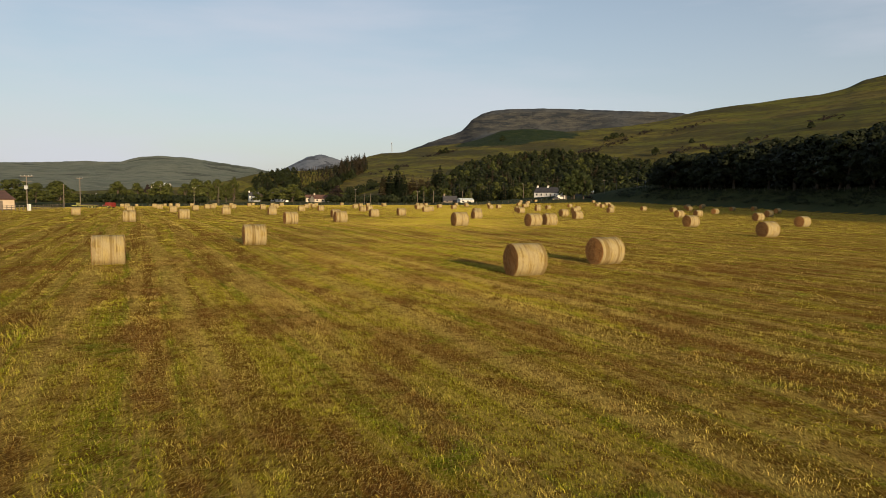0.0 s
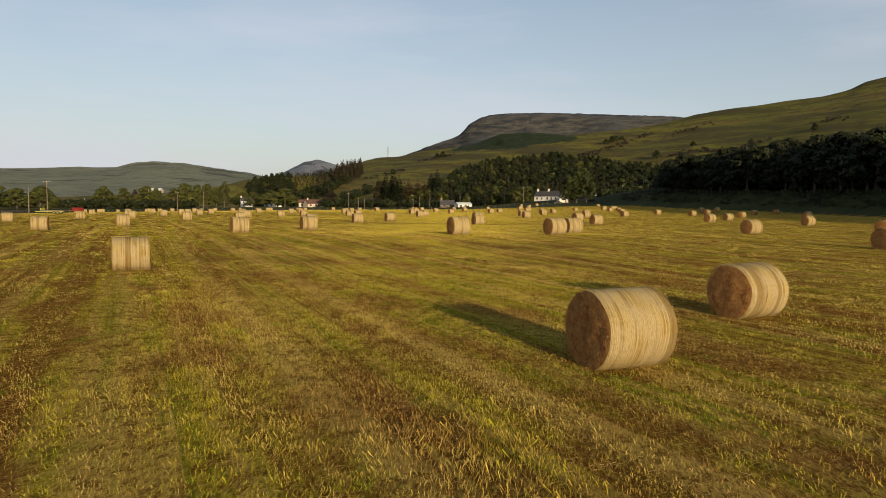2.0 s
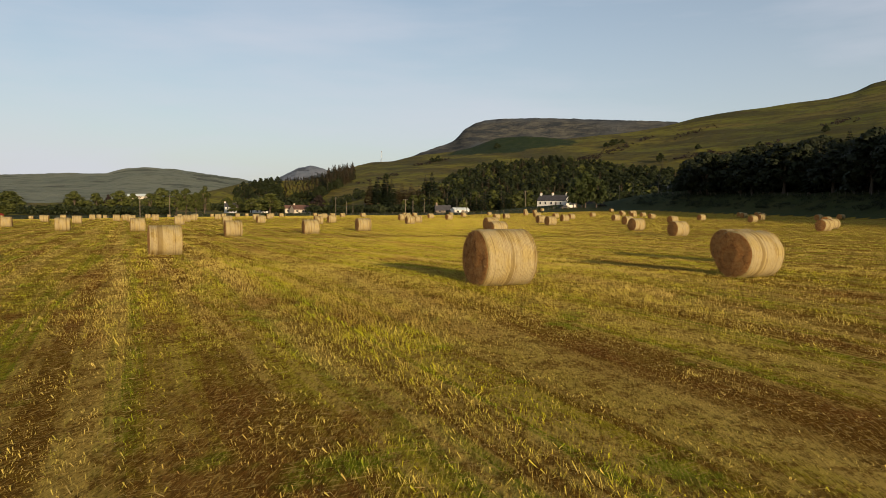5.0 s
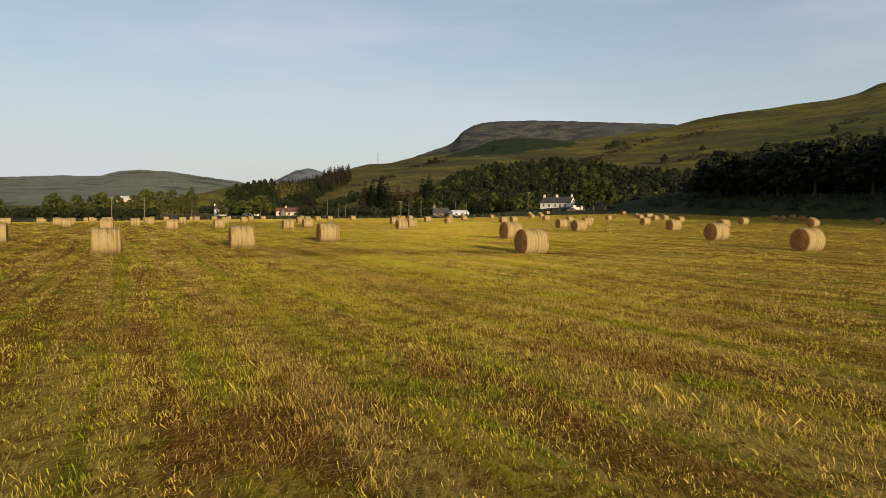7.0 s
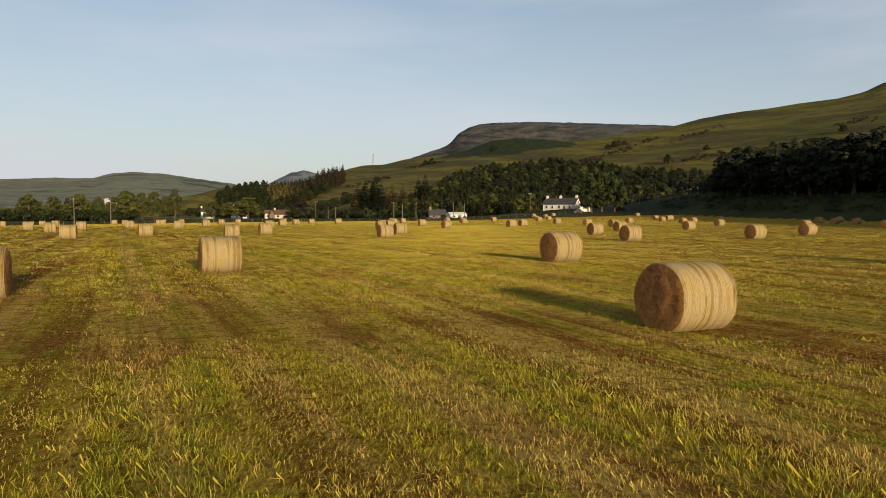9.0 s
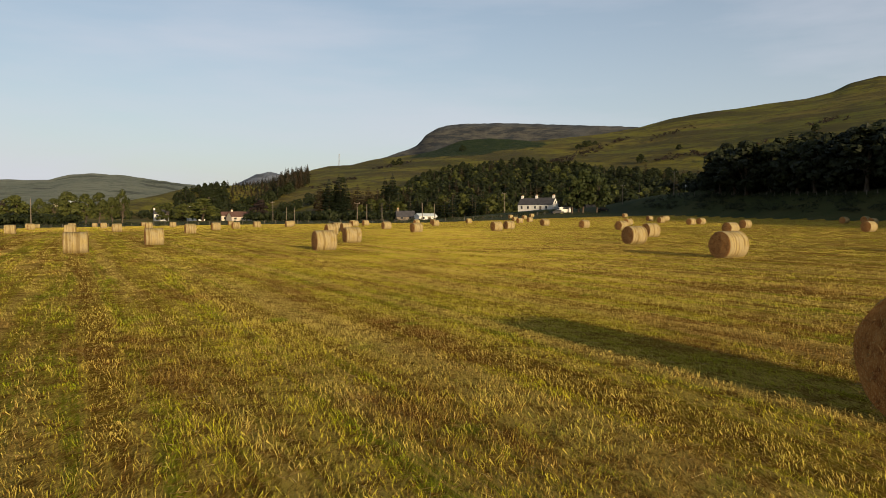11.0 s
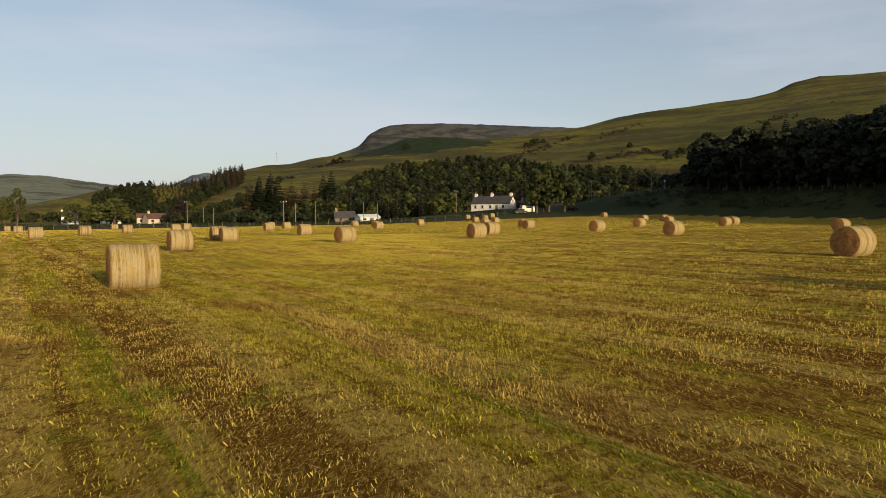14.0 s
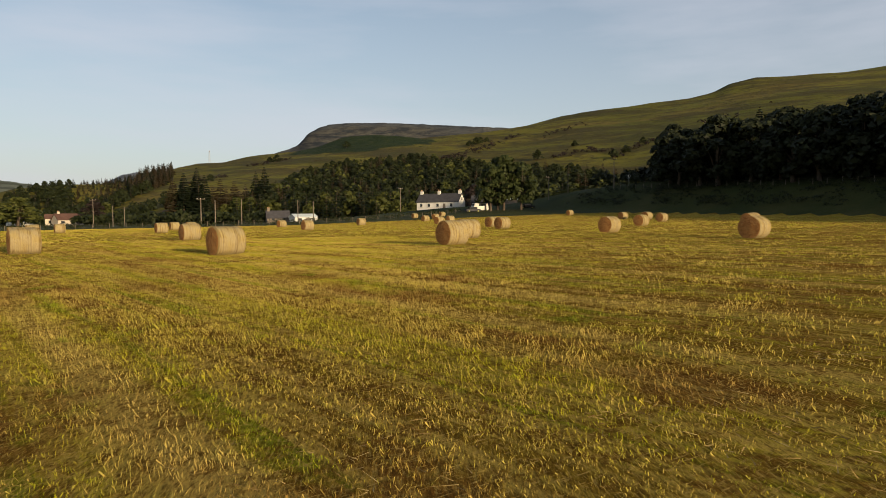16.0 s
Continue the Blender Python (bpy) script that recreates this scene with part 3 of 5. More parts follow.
def straw_materials():
    side = Nodes("bale_netting", 0.85, 0.15)
    v = side.coords(0, (1, 1, 1))
    ring = side.coords(0, (1, 0.02, 0.02))
    o = side.add("ObjectInfo")
    shift = side.add("Mapping")
    side.link(ring, shift.inputs["Vector"])
    move = side.add("CombineXYZ")
    side.link(side.math("MULTIPLY", o.outputs["Random"], 40.0), move.inputs["X"])
    side.link(move.outputs["Vector"], shift.inputs["Location"])
    band = side.noise(shift.outputs["Vector"], 5.0, 5, 0.72)
    fine = side.noise(side.coords(0, (1, 1, 1)), 55, 4, 0.7)
    hair = side.noise(side.coords(0, (1.0, 0.22, 0.22)), 70, 5, 0.75)
    worn = side.noise(v, 2.4, 5, 0.6)
    c = side.ramp(band, (0.34, (0.135, 0.084, 0.023)), (0.42, (0.245, 0.172, 0.056)), (0.48, (0.375, 0.290, 0.120)), (0.545, (0.340, 0.264, 0.112)), (0.575, (0.130, 0.082, 0.026)), (0.605, (0.255, 0.178, 0.058)), (0.68, (0.315, 0.245, 0.106)))
    c = side.mix(side.span(worn, 0.44, 0.58, 0, 0.6), c, (0.360, 0.298, 0.175))
    c = side.mix(side.span(hair, 0.50, 0.62, 0, 0.45), c, (0.125, 0.076, 0.022))
    c = side.mix(side.span(fine, 0.54, 0.64, 0, 0.25), c, (0.40, 0.31, 0.13))
    groove = side.add("TexWave", Scale=9.5, Distortion=3.5, Detail=3.0)
    groove.bands_direction = "X"
    side.link(v, groove.inputs["Vector"])
    c = side.mix(side.span(groove.outputs["Fac"], 0.40, 0.05, 0, 0.22), c, (0.125, 0.074, 0.024))
    broad = side.noise(shift.outputs["Vector"], 3.1, 2, 0.5)
    c = side.mix(side.span(broad, 0.56, 0.59, 0, 0.65), c, (0.150, 0.096, 0.028))
    side.color(c)
    side.bump(side.math("ADD", side.math("ADD", hair, side.math("MULTIPLY", groove.outputs["Fac"], 0.5)), side.math("MULTIPLY", band, 1.2)), 0.8, 0.02)
    end = Nodes("bale_end_straw", 0.9, 0.1)
    v = end.coords()
    # coiled fibres: stretched round the axis
    polar = end.add("SeparateXYZ")
    end.link(v, polar.inputs["Vector"])
    up = end.math("SUBTRACT", polar.outputs["Z"], 0.585)
    far = end.math("SQRT", end.math("ADD", end.math("POWER", polar.outputs["Y"], 2.0), end.math("POWER", up, 2.0)), 0.0)
    turn = end.math("ARCTAN2", up, polar.outputs["Y"])
    coil = end.add("CombineXYZ")
    end.link(end.math("MULTIPLY", far, 9.0), coil.inputs["X"])
    end.link(end.math("MULTIPLY", turn, 1.1), coil.inputs["Y"])
    f = end.noise(coil.outputs["Vector"], 4.5, 6, 0.8)
    a, g = end.noise(v, 7, 6, 0.75), end.noise(end.coords(0, (1, 4.5, 1)), 26, 5, 0.8)
    c = end.ramp(a, (0.36, (0.165, 0.060, 0.018)), (0.50, (0.320, 0.138, 0.040)), (0.66, (0.44, 0.220, 0.068)))
    c = end.mix(end.span(f, 0.54, 0.62, 0, 0.6), c, (0.46, 0.25, 0.080))
    c = end.mix(end.span(g, 0.54, 0.60, 0, 0.8), c, (0.52, 0.32, 0.115))
    c = end.mix(end.span(f, 0.44, 0.36, 0, 0.6), c, (0.045, 0.020, 0.008))
    end.color(c)
    end.bump(f, 1.0, 0.03)
    loose = Nodes("loose_straw", 0.8, 0.2)
    g = loose.add("NewGeometry")
    loose.color(loose.mix(g.outputs["Random Per Island"], (0.13, 0.075, 0.026), (0.36, 0.25, 0.095)))
    return side.mat, end.mat, loose.mat


M_BALE, M_END, M_STRAW = straw_materials()
BALE_R, BALE_L = 0.635, 1.22


def bale_shape(seed, near=True):
    """The meshes of one round bale lying on its side, axis along x, resting on z = 0."""
    rng = np.random.default_rng(seed)
    na, nx = (56, 20) if near else (26, 7)
    ang = np.linspace(0, 2 * math.pi, na, endpoint=False)
    xs = np.linspace(-BALE_L / 2, BALE_L / 2, nx)
    dent = rng.uniform(-1, 1, nx) * 0.007
    lump = sum(rng.uniform(0.002, 0.007) * np.sin(k * ang + rng.uniform(0, 6)) for k in (2, 3, 5, 7))
    edge = 0.03 * np.clip((np.abs(xs) - (BALE_L / 2 - 0.07)) / 0.07, 0, 1) ** 2
    r = BALE_R + dent[:, None] + lump[None] - edge[:, None] + rng.uniform(-1, 1, (nx, na)) * 0.004
    y, z = r * np.sin(ang), r * np.cos(ang)
    z = np.maximum(z, -BALE_R + 0.045)                     # settled flat underneath
    z = z + BALE_R - 0.05
    v = np.stack([np.broadcast_to(xs[:, None], y.shape), y, z], -1)
    i, j = np.meshgrid(np.arange(nx - 1), np.arange(na), indexing="ij")
    n = (j + 1) % na
    roll = mesh_of("netting", v.reshape(-1, 3), np.stack([i * na + j, i * na + n, (i + 1) * na + n, (i + 1) * na + j], -1).reshape(-1, 4), [M_BALE], True)
    ends = []
    for side, row in ((-1, 0), (1, nx - 1)):
        rings = 8 if near else 3
        ev, ef = [], []
        for k in range(rings + 1):
            t = 1 - k / rings
            wob = rng.uniform(-1, 1, na) * 0.006 if 0 < k < rings else np.zeros(na)
            coil = 0.006 * np.sin(t * 40 + ang)
            cx = xs[row] + side * (0.035 * (1 - t**2) + (wob + coil) * (k > 0))
            cy, cz = y[row] * t, BALE_R - 0.05 + (z[row] - BALE_R + 0.05) * t
            ev.append(np.stack([np.broadcast_to(cx, na), cy, cz], -1))
        ev = np.concatenate(ev)
        i, j = np.meshgrid(np.arange(rings), np.arange(na), indexing="ij")
        n = (j + 1) % na
        q = np.stack([i * na + j, i * na + n, (i + 1) * na + n, (i + 1) * na + j], -1).reshape(-1, 4)
        ends.append(mesh_of("end_face", ev, q[:, ::-1] if side > 0 else q, [M_END], True))
    # straws that stick out, most of them round the rims
    n = 3000 if near else 260
    a = rng.uniform(0, 2 * math.pi, n)
    x = np.where(rng.random(n) < 0.65, rng.choice((-1, 1), n) * (BALE_L / 2 - rng.exponential(0.03, n)), rng.uniform(-0.6, 0.6, n))
    x = np.clip(x, -BALE_L / 2, BALE_L / 2)
    rr = np.where(rng.random(n) < 0.68, BALE_R - 0.015, BALE_R * np.sqrt(rng.random(n)))
    x = np.where(rr < BALE_R - 0.05, np.sign(x) * (BALE_L / 2 + 0.02), x)
    p0 = np.stack([x, rr * np.sin(a), rr * np.cos(a) + BALE_R - 0.05], -1)
    out = np.stack([0.6 * np.sign(x) * (np.abs(x) > 0.5), np.sin(a) * 0.6, np.cos(a) * 0.6], -1) + rng.normal(0, 0.7, (n, 3))
    out /= np.linalg.norm(out, axis=1)[:, None]
    p1 = p0 + out * rng.uniform(0.03, 0.10, n)[:, None]
    # on the ends most lie flat against the face
    flat = (rr < BALE_R - 0.05) & (rng.random(n) < 0.75)
    out[flat, 0] *= 0.12
    p1 = np.where(flat[:, None], p0 + out * rng.uniform(0.06, 0.22, n)[:, None], p1)
    sidev = np.cross(out, rng.normal(0, 1, (n, 3)))
    sidev *= (0.0021 if near else 0.006) / np.linalg.norm(sidev, axis=1)[:, None]
    p = np.stack([p0 - sidev, p0 + sidev, p1], 1)
    p[..., 2] = np.maximum(p[..., 2], 0.0)
    straws = mesh_of("straw_fringe", p.reshape(-1, 3), np.arange(3 * n).reshape(-1, 3), [M_STRAW])
    return roll, ends, straws


def hay_bale(seed, near=True):
    roll, ends, straws = bale_shape(seed, near)
    ob = new("hay_bale")
    part("roll", roll, None, ob)
    for e in ends:
        part("end_face", e, None, ob, "dark coiled straw end")
    tagged(part("straw_fringe", straws, None, ob), kind="stuff")
    return tagged(ob, "round golden hay bale in pale netting lying on the mown field", "hay bale", "bales in the field")


def set_bales():
    rng = random.Random(11)
    made = {}
    for n, (x, y) in enumerate(BALES):
        near = -26 < x < 26 and y < 200
        m = pose(x, y, float(land(x, y)) - 0.015, 0, 0, 27 + rng.gauss(0, 2.5))
        key = (n % 4, near)
        if key in made:
            copy_thing(made[key], m)
        else:
            made[key] = hay_bale(n % 4 + 10 * near, near)
            made[key].matrix_basis = m


set_bales()


# ---- trees ----
def tube(points, radii, sides=6):
    """Rings along a line, as arrays of corners and four-sided faces."""
    pts = np.asarray(points, float)
    v, f = [], []
    for k, (p, r) in enumerate(zip(pts, radii)):
        d = pts[min(k + 1, len(pts) - 1)] - pts[max(k - 1, 0)]
        d = d / np.linalg.norm(d)
        a = np.cross(d, (0.31, 0.95, 0.1))
        a /= np.linalg.norm(a)
        b = np.cross(d, a)
        t = np.linspace(0, 2 * math.pi, sides, endpoint=False)
        v.append(p + r * (np.cos(t)[:, None] * a + np.sin(t)[:, None] * b))
        if k:
            for s in range(sides):
                n = (s + 1) % sides
                f.append(((k - 1) * sides + s, (k - 1) * sides + n, k * sides + n, k * sides + s))
    return np.concatenate(v), np.array(f)


def joined(pieces):
    v, f, n = [], [], 0
    for a, b in pieces:
        v.append(a)
        f.append(b + n)
        n += len(a)
    return np.concatenate(v), np.concatenate(f)


def leaf_cloud(rng, centres, radii, n, size, flat=0.8):
    """Leaf sprays on the skins of many lobes: a triangle each."""
    k = rng.choice(len(centres), n, p=radii**2 / (radii**2).sum())
    d = rng.normal(0, 1, (n, 3))
    d /= np.linalg.norm(d, axis=1)[:, None]
    d[:, 2] = np.where(d[:, 2] < -0.45, -d[:, 2], d[:, 2])
    p = centres[k] + d * (radii[k] * rng.uniform(0.72, 1.06, n) ** 0.7)[:, None] * (1, 1, flat)
    nrm = d + rng.normal(0, 0.42, (n, 3))
    nrm /= np.linalg.norm(nrm, axis=1)[:, None]
    a = np.cross(nrm, rng.normal(0, 1, (n, 3)))
    a /= np.linalg.norm(a, axis=1)[:, None]
    b = np.cross(nrm, a)
    s = size * rng.uniform(0.55, 1.35, n)[:, None]
    tri = np.stack([p - a * s * 0.6 - b * s * 0.4, p + a * s * 0.6 - b * s * 0.3, p + b * s * 0.8], 1)
    return tri.reshape(-1, 3), np.arange(3 * n).reshape(-1, 3)


def broadleaf(seed, n, leaf, slim=1.0, airy=1.0, limbs=True):
    """Trunk with limbs, and crown, of a tree one metre high and about 0.75 wide."""
    rng = np.random.default_rng(seed)
    lean = rng.uniform(-0.03, 0.03, 2)
    pieces = [tube([(0, 0, -0.02), (lean[0] * 0.4, lean[1] * 0.4, 0.15), (lean[0], lean[1], 0.35), (lean[0] * 2, lean[1] * 2, 0.62)], (0.030, 0.023, 0.019, 0.008), 6 if limbs else 4)]
    cs, rs = [], []
    lobes = int(17 * airy)
    for k in range(lobes):
        a, t = k * 2.4 + rng.uniform(-0.5, 0.5), (k + 0.5) / lobes
        z = 0.17 + 0.69 * t + rng.uniform(-0.04, 0.04)
        r = 0.27 * slim * math.sin(math.pi * min(1, 0.34 + 0.60 * t)) * rng.uniform(0.7, 1.15)
        c = np.array((r * math.cos(a), r * math.sin(a), z))
        cs.append(c)
        rs.append(rng.uniform(0.10, 0.165) * (1.05 - 0.25 * t) * (0.6 + 0.4 * slim) / airy**0.5)
        if limbs and k % 2 == 0:
            s = rng.uniform(0.12, 0.32)
            pieces.append(tube([(lean[0], lean[1], s), tuple(c * (0.5, 0.5, 0.45) + (0, 0, 0.35 * s + 0.08)), tuple(c)], (0.011, 0.007, 0.003), 5))
    cs.append(np.array((lean[0], lean[1], 0.86)))
    rs.append(0.12 * (0.6 + 0.4 * slim))
    return joined(pieces), leaf_cloud(rng, np.array(cs), np.array(rs), n, leaf)


def conifer(seed, whorls, arms, width=0.34, bare=0.06):
    """Trunk and drooping sprays of a tree one metre high."""
    rng = np.random.default_rng(seed)
    trunk = tube([(0, 0, -0.02), (0, 0, 0.4), (0, 0, 0.97)], (0.018, 0.012, 0.002))
    tri = []
    for k in range(whorls):
        t = (k + rng.uniform(0, 0.6)) / whorls
        z = bare + (1 - bare) * t
        r = width * 0.5 * (1 - t) ** 0.85 * rng.uniform(0.75, 1.15) + 0.008
        for j in range(arms):
            a = 2 * math.pi * (j + rng.uniform(0, 0.8)) / arms + k
            rr = r * rng.uniform(0.65, 1.15)
            d, e = np.array((math.cos(a), math.sin(a), 0)), np.array((-math.sin(a), math.cos(a), 0))
            root = np.array((0, 0, z + 0.012))
            tip = root + d * rr + (0, 0, -0.28 * rr)
            mid = root + d * rr * 0.55 + (0, 0, -0.02 * rr)
            w = 0.30 * rr + 0.006
            tri += [root, mid - e * w, mid + e * w, mid - e * w, tip, mid + e * w]
            hang = np.array((0, 0, -0.30 * rr - 0.012))
            tri += [mid - e * w * 0.8, tip, mid + d * rr * 0.2 + hang, mid + e * w * 0.8, mid + d * rr * 0.15 + hang, tip]
    v = np.array(tri)
    return trunk, (v, np.arange(len(v)).reshape(-1, 3))


def tree_thing(name, shape, leaf_mat, label, category="tree", group=""):
    trunk, crown = shape
    ob = new(name)
    part("trunk", mesh_of("trunk", *trunk, [M_BARK], True), None, ob)
    part("crown", mesh_of("crown", *crown, [leaf_mat]), None, ob)
    return tagged(ob, label, category, group)


def at_size(x, y, high, wide, turn):
    """The pose of a tree of that height and width at its place on the ground."""
    return pose(x, y, float(land(x, y)) - 0.05, 0, 0, turn) @ Matrix.Diagonal((wide, wide, high, 1))


class Nursery:
    """Sets trees of a few kinds: the first of a kind is built, the others are copies."""

    def __init__(self, shapes, mat, name, label, group):
        self.shapes, self.mat, self.name, self.label, self.group, self.made, self.n = shapes, mat, name, label, group, {}, 0

    def plant(self, x, y, high, wide, turn):
        k = self.n % len(self.shapes)
        self.n += 1
        m = at_size(x, y, high, wide, turn)
        if k in self.made:
            # the copy carries its size in m alone
            ob = copy_thing(self.made[k], m)
            ob.matrix_basis = m
        else:
            ob = self.made[k] = tree_thing(self.name, self.shapes[k], self.mat, self.label, "tree", self.group)
            ob.matrix_basis = m
        return ob


def woodland(name, label, trees, shapes, mats):
    """Many far trees as one object. trees: x, y, height, width, turn, kind."""
    vs, fs, ms, n = [], [], [], 0
    for x, y, high, wide, turn, k in trees:
        z = float(land(x, y)) - 0.1
        c, s = math.cos(turn), math.sin(turn)
        for part_no, (v, f) in enumerate(shapes[k]):
            w = v * (wide, wide, high)
            w = np.stack([w[:, 0] * c - w[:, 1] * s + x, w[:, 0] * s + w[:, 1] * c + y, w[:, 2] + z], -1)
            if f.shape[1] == 4:
                f = np.concatenate([f[:, :3], f[:, [0, 2, 3]]])
            vs.append(w)
            fs.append(f + n)
            ms.append(np.full(len(f), 0 if part_no == 0 else 1 + mats.index(LEAF_OF[k])))
            n += len(w)
    me = mesh_of(name, np.concatenate(vs), np.concatenate(fs), [M_BARK, *mats], False, np.concatenate(ms))
    return tagged(new(name, me), label, "woodland", kind="stuff")


def bushes(name, label, spots, mat, seed, leaf=0.5, per=260, category="bushes", kind="stuff"):
    """Scrub or hedge: leafy lobes on the ground. spots: x, y, radius, height."""
    rng = np.random.default_rng(seed)
    pieces = []
    for x, y, r, h in spots:
        k = 4
        c = np.stack([x + rng.uniform(-0.5, 0.5, k) * r, y + rng.uniform(-0.5, 0.5, k) * r, float(land(x, y)) + h * rng.uniform(0.25, 0.6, k)], -1)
        rad = np.minimum(r * rng.uniform(0.5, 0.8, k), h * 0.75)
        pieces.append(leaf_cloud(rng, c, rad, per, leaf * min(1.2, 0.35 + h / 6), 0.75))
    v, f = joined(pieces)
    return tagged(new(name, mesh_of(name, v, f, [mat])), label, category, kind=kind)


def by_bearing(a, d):
    return MID[0] + d * math.sin(radians(a)), MID[1] + d * math.cos(radians(a))


rng = random.Random(4)
LEAFY = [broadleaf(s, 1900, 0.047) for s in (1, 2, 3, 4)]
SPRUCE = [conifer(s, 26, 10) for s in (5, 6, 7)]
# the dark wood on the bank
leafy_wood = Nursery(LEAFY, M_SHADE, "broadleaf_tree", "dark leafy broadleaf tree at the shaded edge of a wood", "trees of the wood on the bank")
spruce_wood = Nursery(SPRUCE, M_NEEDLE, "spruce_tree", "tall dark spruce standing in a shaded wood", "spruces of the wood on the bank")
for row, gap in ((23, 6.5), (31, 7.5), (41, 9.0), (54, 11.0), (72, 13.0)):
    y = -60.0 + row * 0.3
    while y < 345:
        x = float(field_edge(y)) + row + rng.uniform(-3, 3)
        if not (y > 318 and row < 35):
            high = rng.uniform(12.5, 18.5) * (1.0 if y < 240 else 0.9)
            if rng.random() < 0.12:
                spruce_wood.plant(x, y, high * 1.02, high * rng.uniform(1.5, 1.9), rng.uniform(0, 360))
            else:
                leafy_wood.plant(x, y, high, high * rng.uniform(0.95, 1.35), rng.uniform(0, 360))
        y += gap * rng.uniform(0.75, 1.25)

# the wood on the slope behind the farm, and the stands on the far rise
FAR_LEAFY = [broadleaf(s, 330, 0.112, 1.0, 1.0, False) for s in (11, 12, 13)]
FAR_PALE = [broadleaf(s, 330, 0.112, 0.9, 1.0, False) for s in (14, 15)]
FAR_SPRUCE = [conifer(s, 14, 7, 0.48) for s in (16, 17)]
FAR_LARCH = [conifer(s, 13, 7, 0.52, 0.12) for s in (18,)]
KINDS = FAR_LEAFY + FAR_PALE + FAR_SPRUCE + FAR_LARCH
LEAF_OF = [M_LEAF] * 3 + [M_LEAF_PALE] * 2 + [M_NEEDLE] * 2 + [M_LARCH]


def slope_wood():
    rng = random.Random(8)
    out = []
    for _ in range(3900):
        a, d = rng.uniform(-6.2, 27), rng.uniform(395, 770)
        top = np.interp(a, (-6.2, -3.5, -2, 0, 3, 8, 12, 16, 20, 24, 27), (470, 510, 610, 705, 755, 765, 700, 630, 565, 515, 480))
        low = np.interp(a, (-6.2, 4, 7, 11, 12.5, 20, 27), (425, 425, 430, 430, 392, 330, 300))
        if not low < d < top:
            continue
        x, y = by_bearing(a, d)
        if any((x - p) ** 2 + (y - q) ** 2 < 4.9**2 for p, q, *_ in out):
            continue
        near = d - low < 28
        k = rng.choice((5, 6, 6, 3, 4)) if near and a < 8 else rng.choice((0, 1, 2, 0, 1, 2, 3, 5, 7))
        high = rng.uniform(9, 13) * (1.1 if k > 4 else 0.95)
        if d > top - 60:
            high *= 0.75
        out.append((x, y, high, high * (rng.uniform(1.05, 1.35) if k > 4 else rng.uniform(1.0, 1.45)), rng.uniform(0, 6.28), k))
    return out


woodland("hillside_wood", "dense mixed green wood covering the foot of a hill", slope_wood(), KINDS, [M_LEAF, M_LEAF_PALE, M_NEEDLE, M_LARCH])


def far_stand():
    rng = random.Random(21)
    out = []
    for _ in range(1500):
        a = rng.uniform(-18.5, -8.8)
        d = rng.uniform(640, 880)
        if rng.random() < 0.6:
            a, d = rng.uniform(-14.6, -8.9), rng.uniform(760, 950)
        x, y = by_bearing(a, d)
        if any((x - p) ** 2 + (y - q) ** 2 < 5.2**2 for p, q, *_ in out):
            continue
        # the slope below the stand lies open
        if d < float(np.interp(a, (-14.5, -13, -11.5, -10.2, -8.8), (640, 660, 690, 735, 820))):
            continue
        tall = a > -14.8 and d > 740
        k = rng.choice((5, 7, 7, 6)) if tall else rng.choice((0, 1, 2, 5, 6))
        high = float(np.interp(a, (-15, -13, -11.5, -10.5, -9), (5, 6, 9, 15, 15))) * rng.uniform(0.85, 1.12) if tall else rng.uniform(8, 12)
        out.append((x, y, high, high * (0.95 if tall else 1.2) * rng.uniform(0.9, 1.25), rng.uniform(0, 6.28), k))
    return out


woodland("pine_plantation", "dark stand of tall conifers on a low green rise", far_stand(), KINDS, [M_LEAF, M_LEAF_PALE, M_NEEDLE, M_LARCH])

# single trees beyond the road: x, y, height, width
VALLEY_TREES = [(-242.6, 464, 15, 15), (-232, 470, 14, 14), (-211, 459, 15.5, 17), (-234, 526, 15, 12), (-189, 470, 17.5, 17), (-182, 474, 16.5, 13), (-180, 485, 17.5, 12),
                (-174, 488, 15, 10), (-153, 540, 12, 14), (-132, 513, 14.5, 22), (-231, 335, 14, 22), (-213, 346, 12, 18), (-262, 402, 13, 17), (-100, 540, 12, 14),
                (-290, 470, 15, 18), (-320, 520, 16, 20), (-205, 500, 13, 14), (-170, 560, 13, 15), (-150, 560, 12, 15), (-176, 640, 15, 16), (-205, 640, 14, 16), (-140, 540, 13, 16), (-200, 478, 14, 14), (-222, 480, 13, 14), (-250, 480, 13, 15)]
valley = Nursery(LEAFY, M_LEAF_PALE, "valley_tree", "sunlit green broadleaf tree beside a hedge", "trees along the road")
for x, y, high, wide in VALLEY_TREES:
    valley.plant(x, y, high, wide * 1.25, rng.uniform(0, 360))
ash = tree_thing("ash_tree", broadleaf(31, 1100, 0.045, 1.0, 1.5), M_LEAF_PALE, "tall thin-leaved ash tree with pale limbs showing")
ash.matrix_basis = at_size(-169.3, 489.6, 19.5, 15, 40)
copper = Nursery([broadleaf(32, 2000, 0.045)], M_COPPER, "copper_beech", "dark purple copper beech among green trees", "")
for x, y, high, wide in ((-226, 474, 13, 8), (-96, 505, 13, 16), (70, 432, 12, 15)):
    copper.plant(x, y, high, wide, rng.uniform(0, 360))
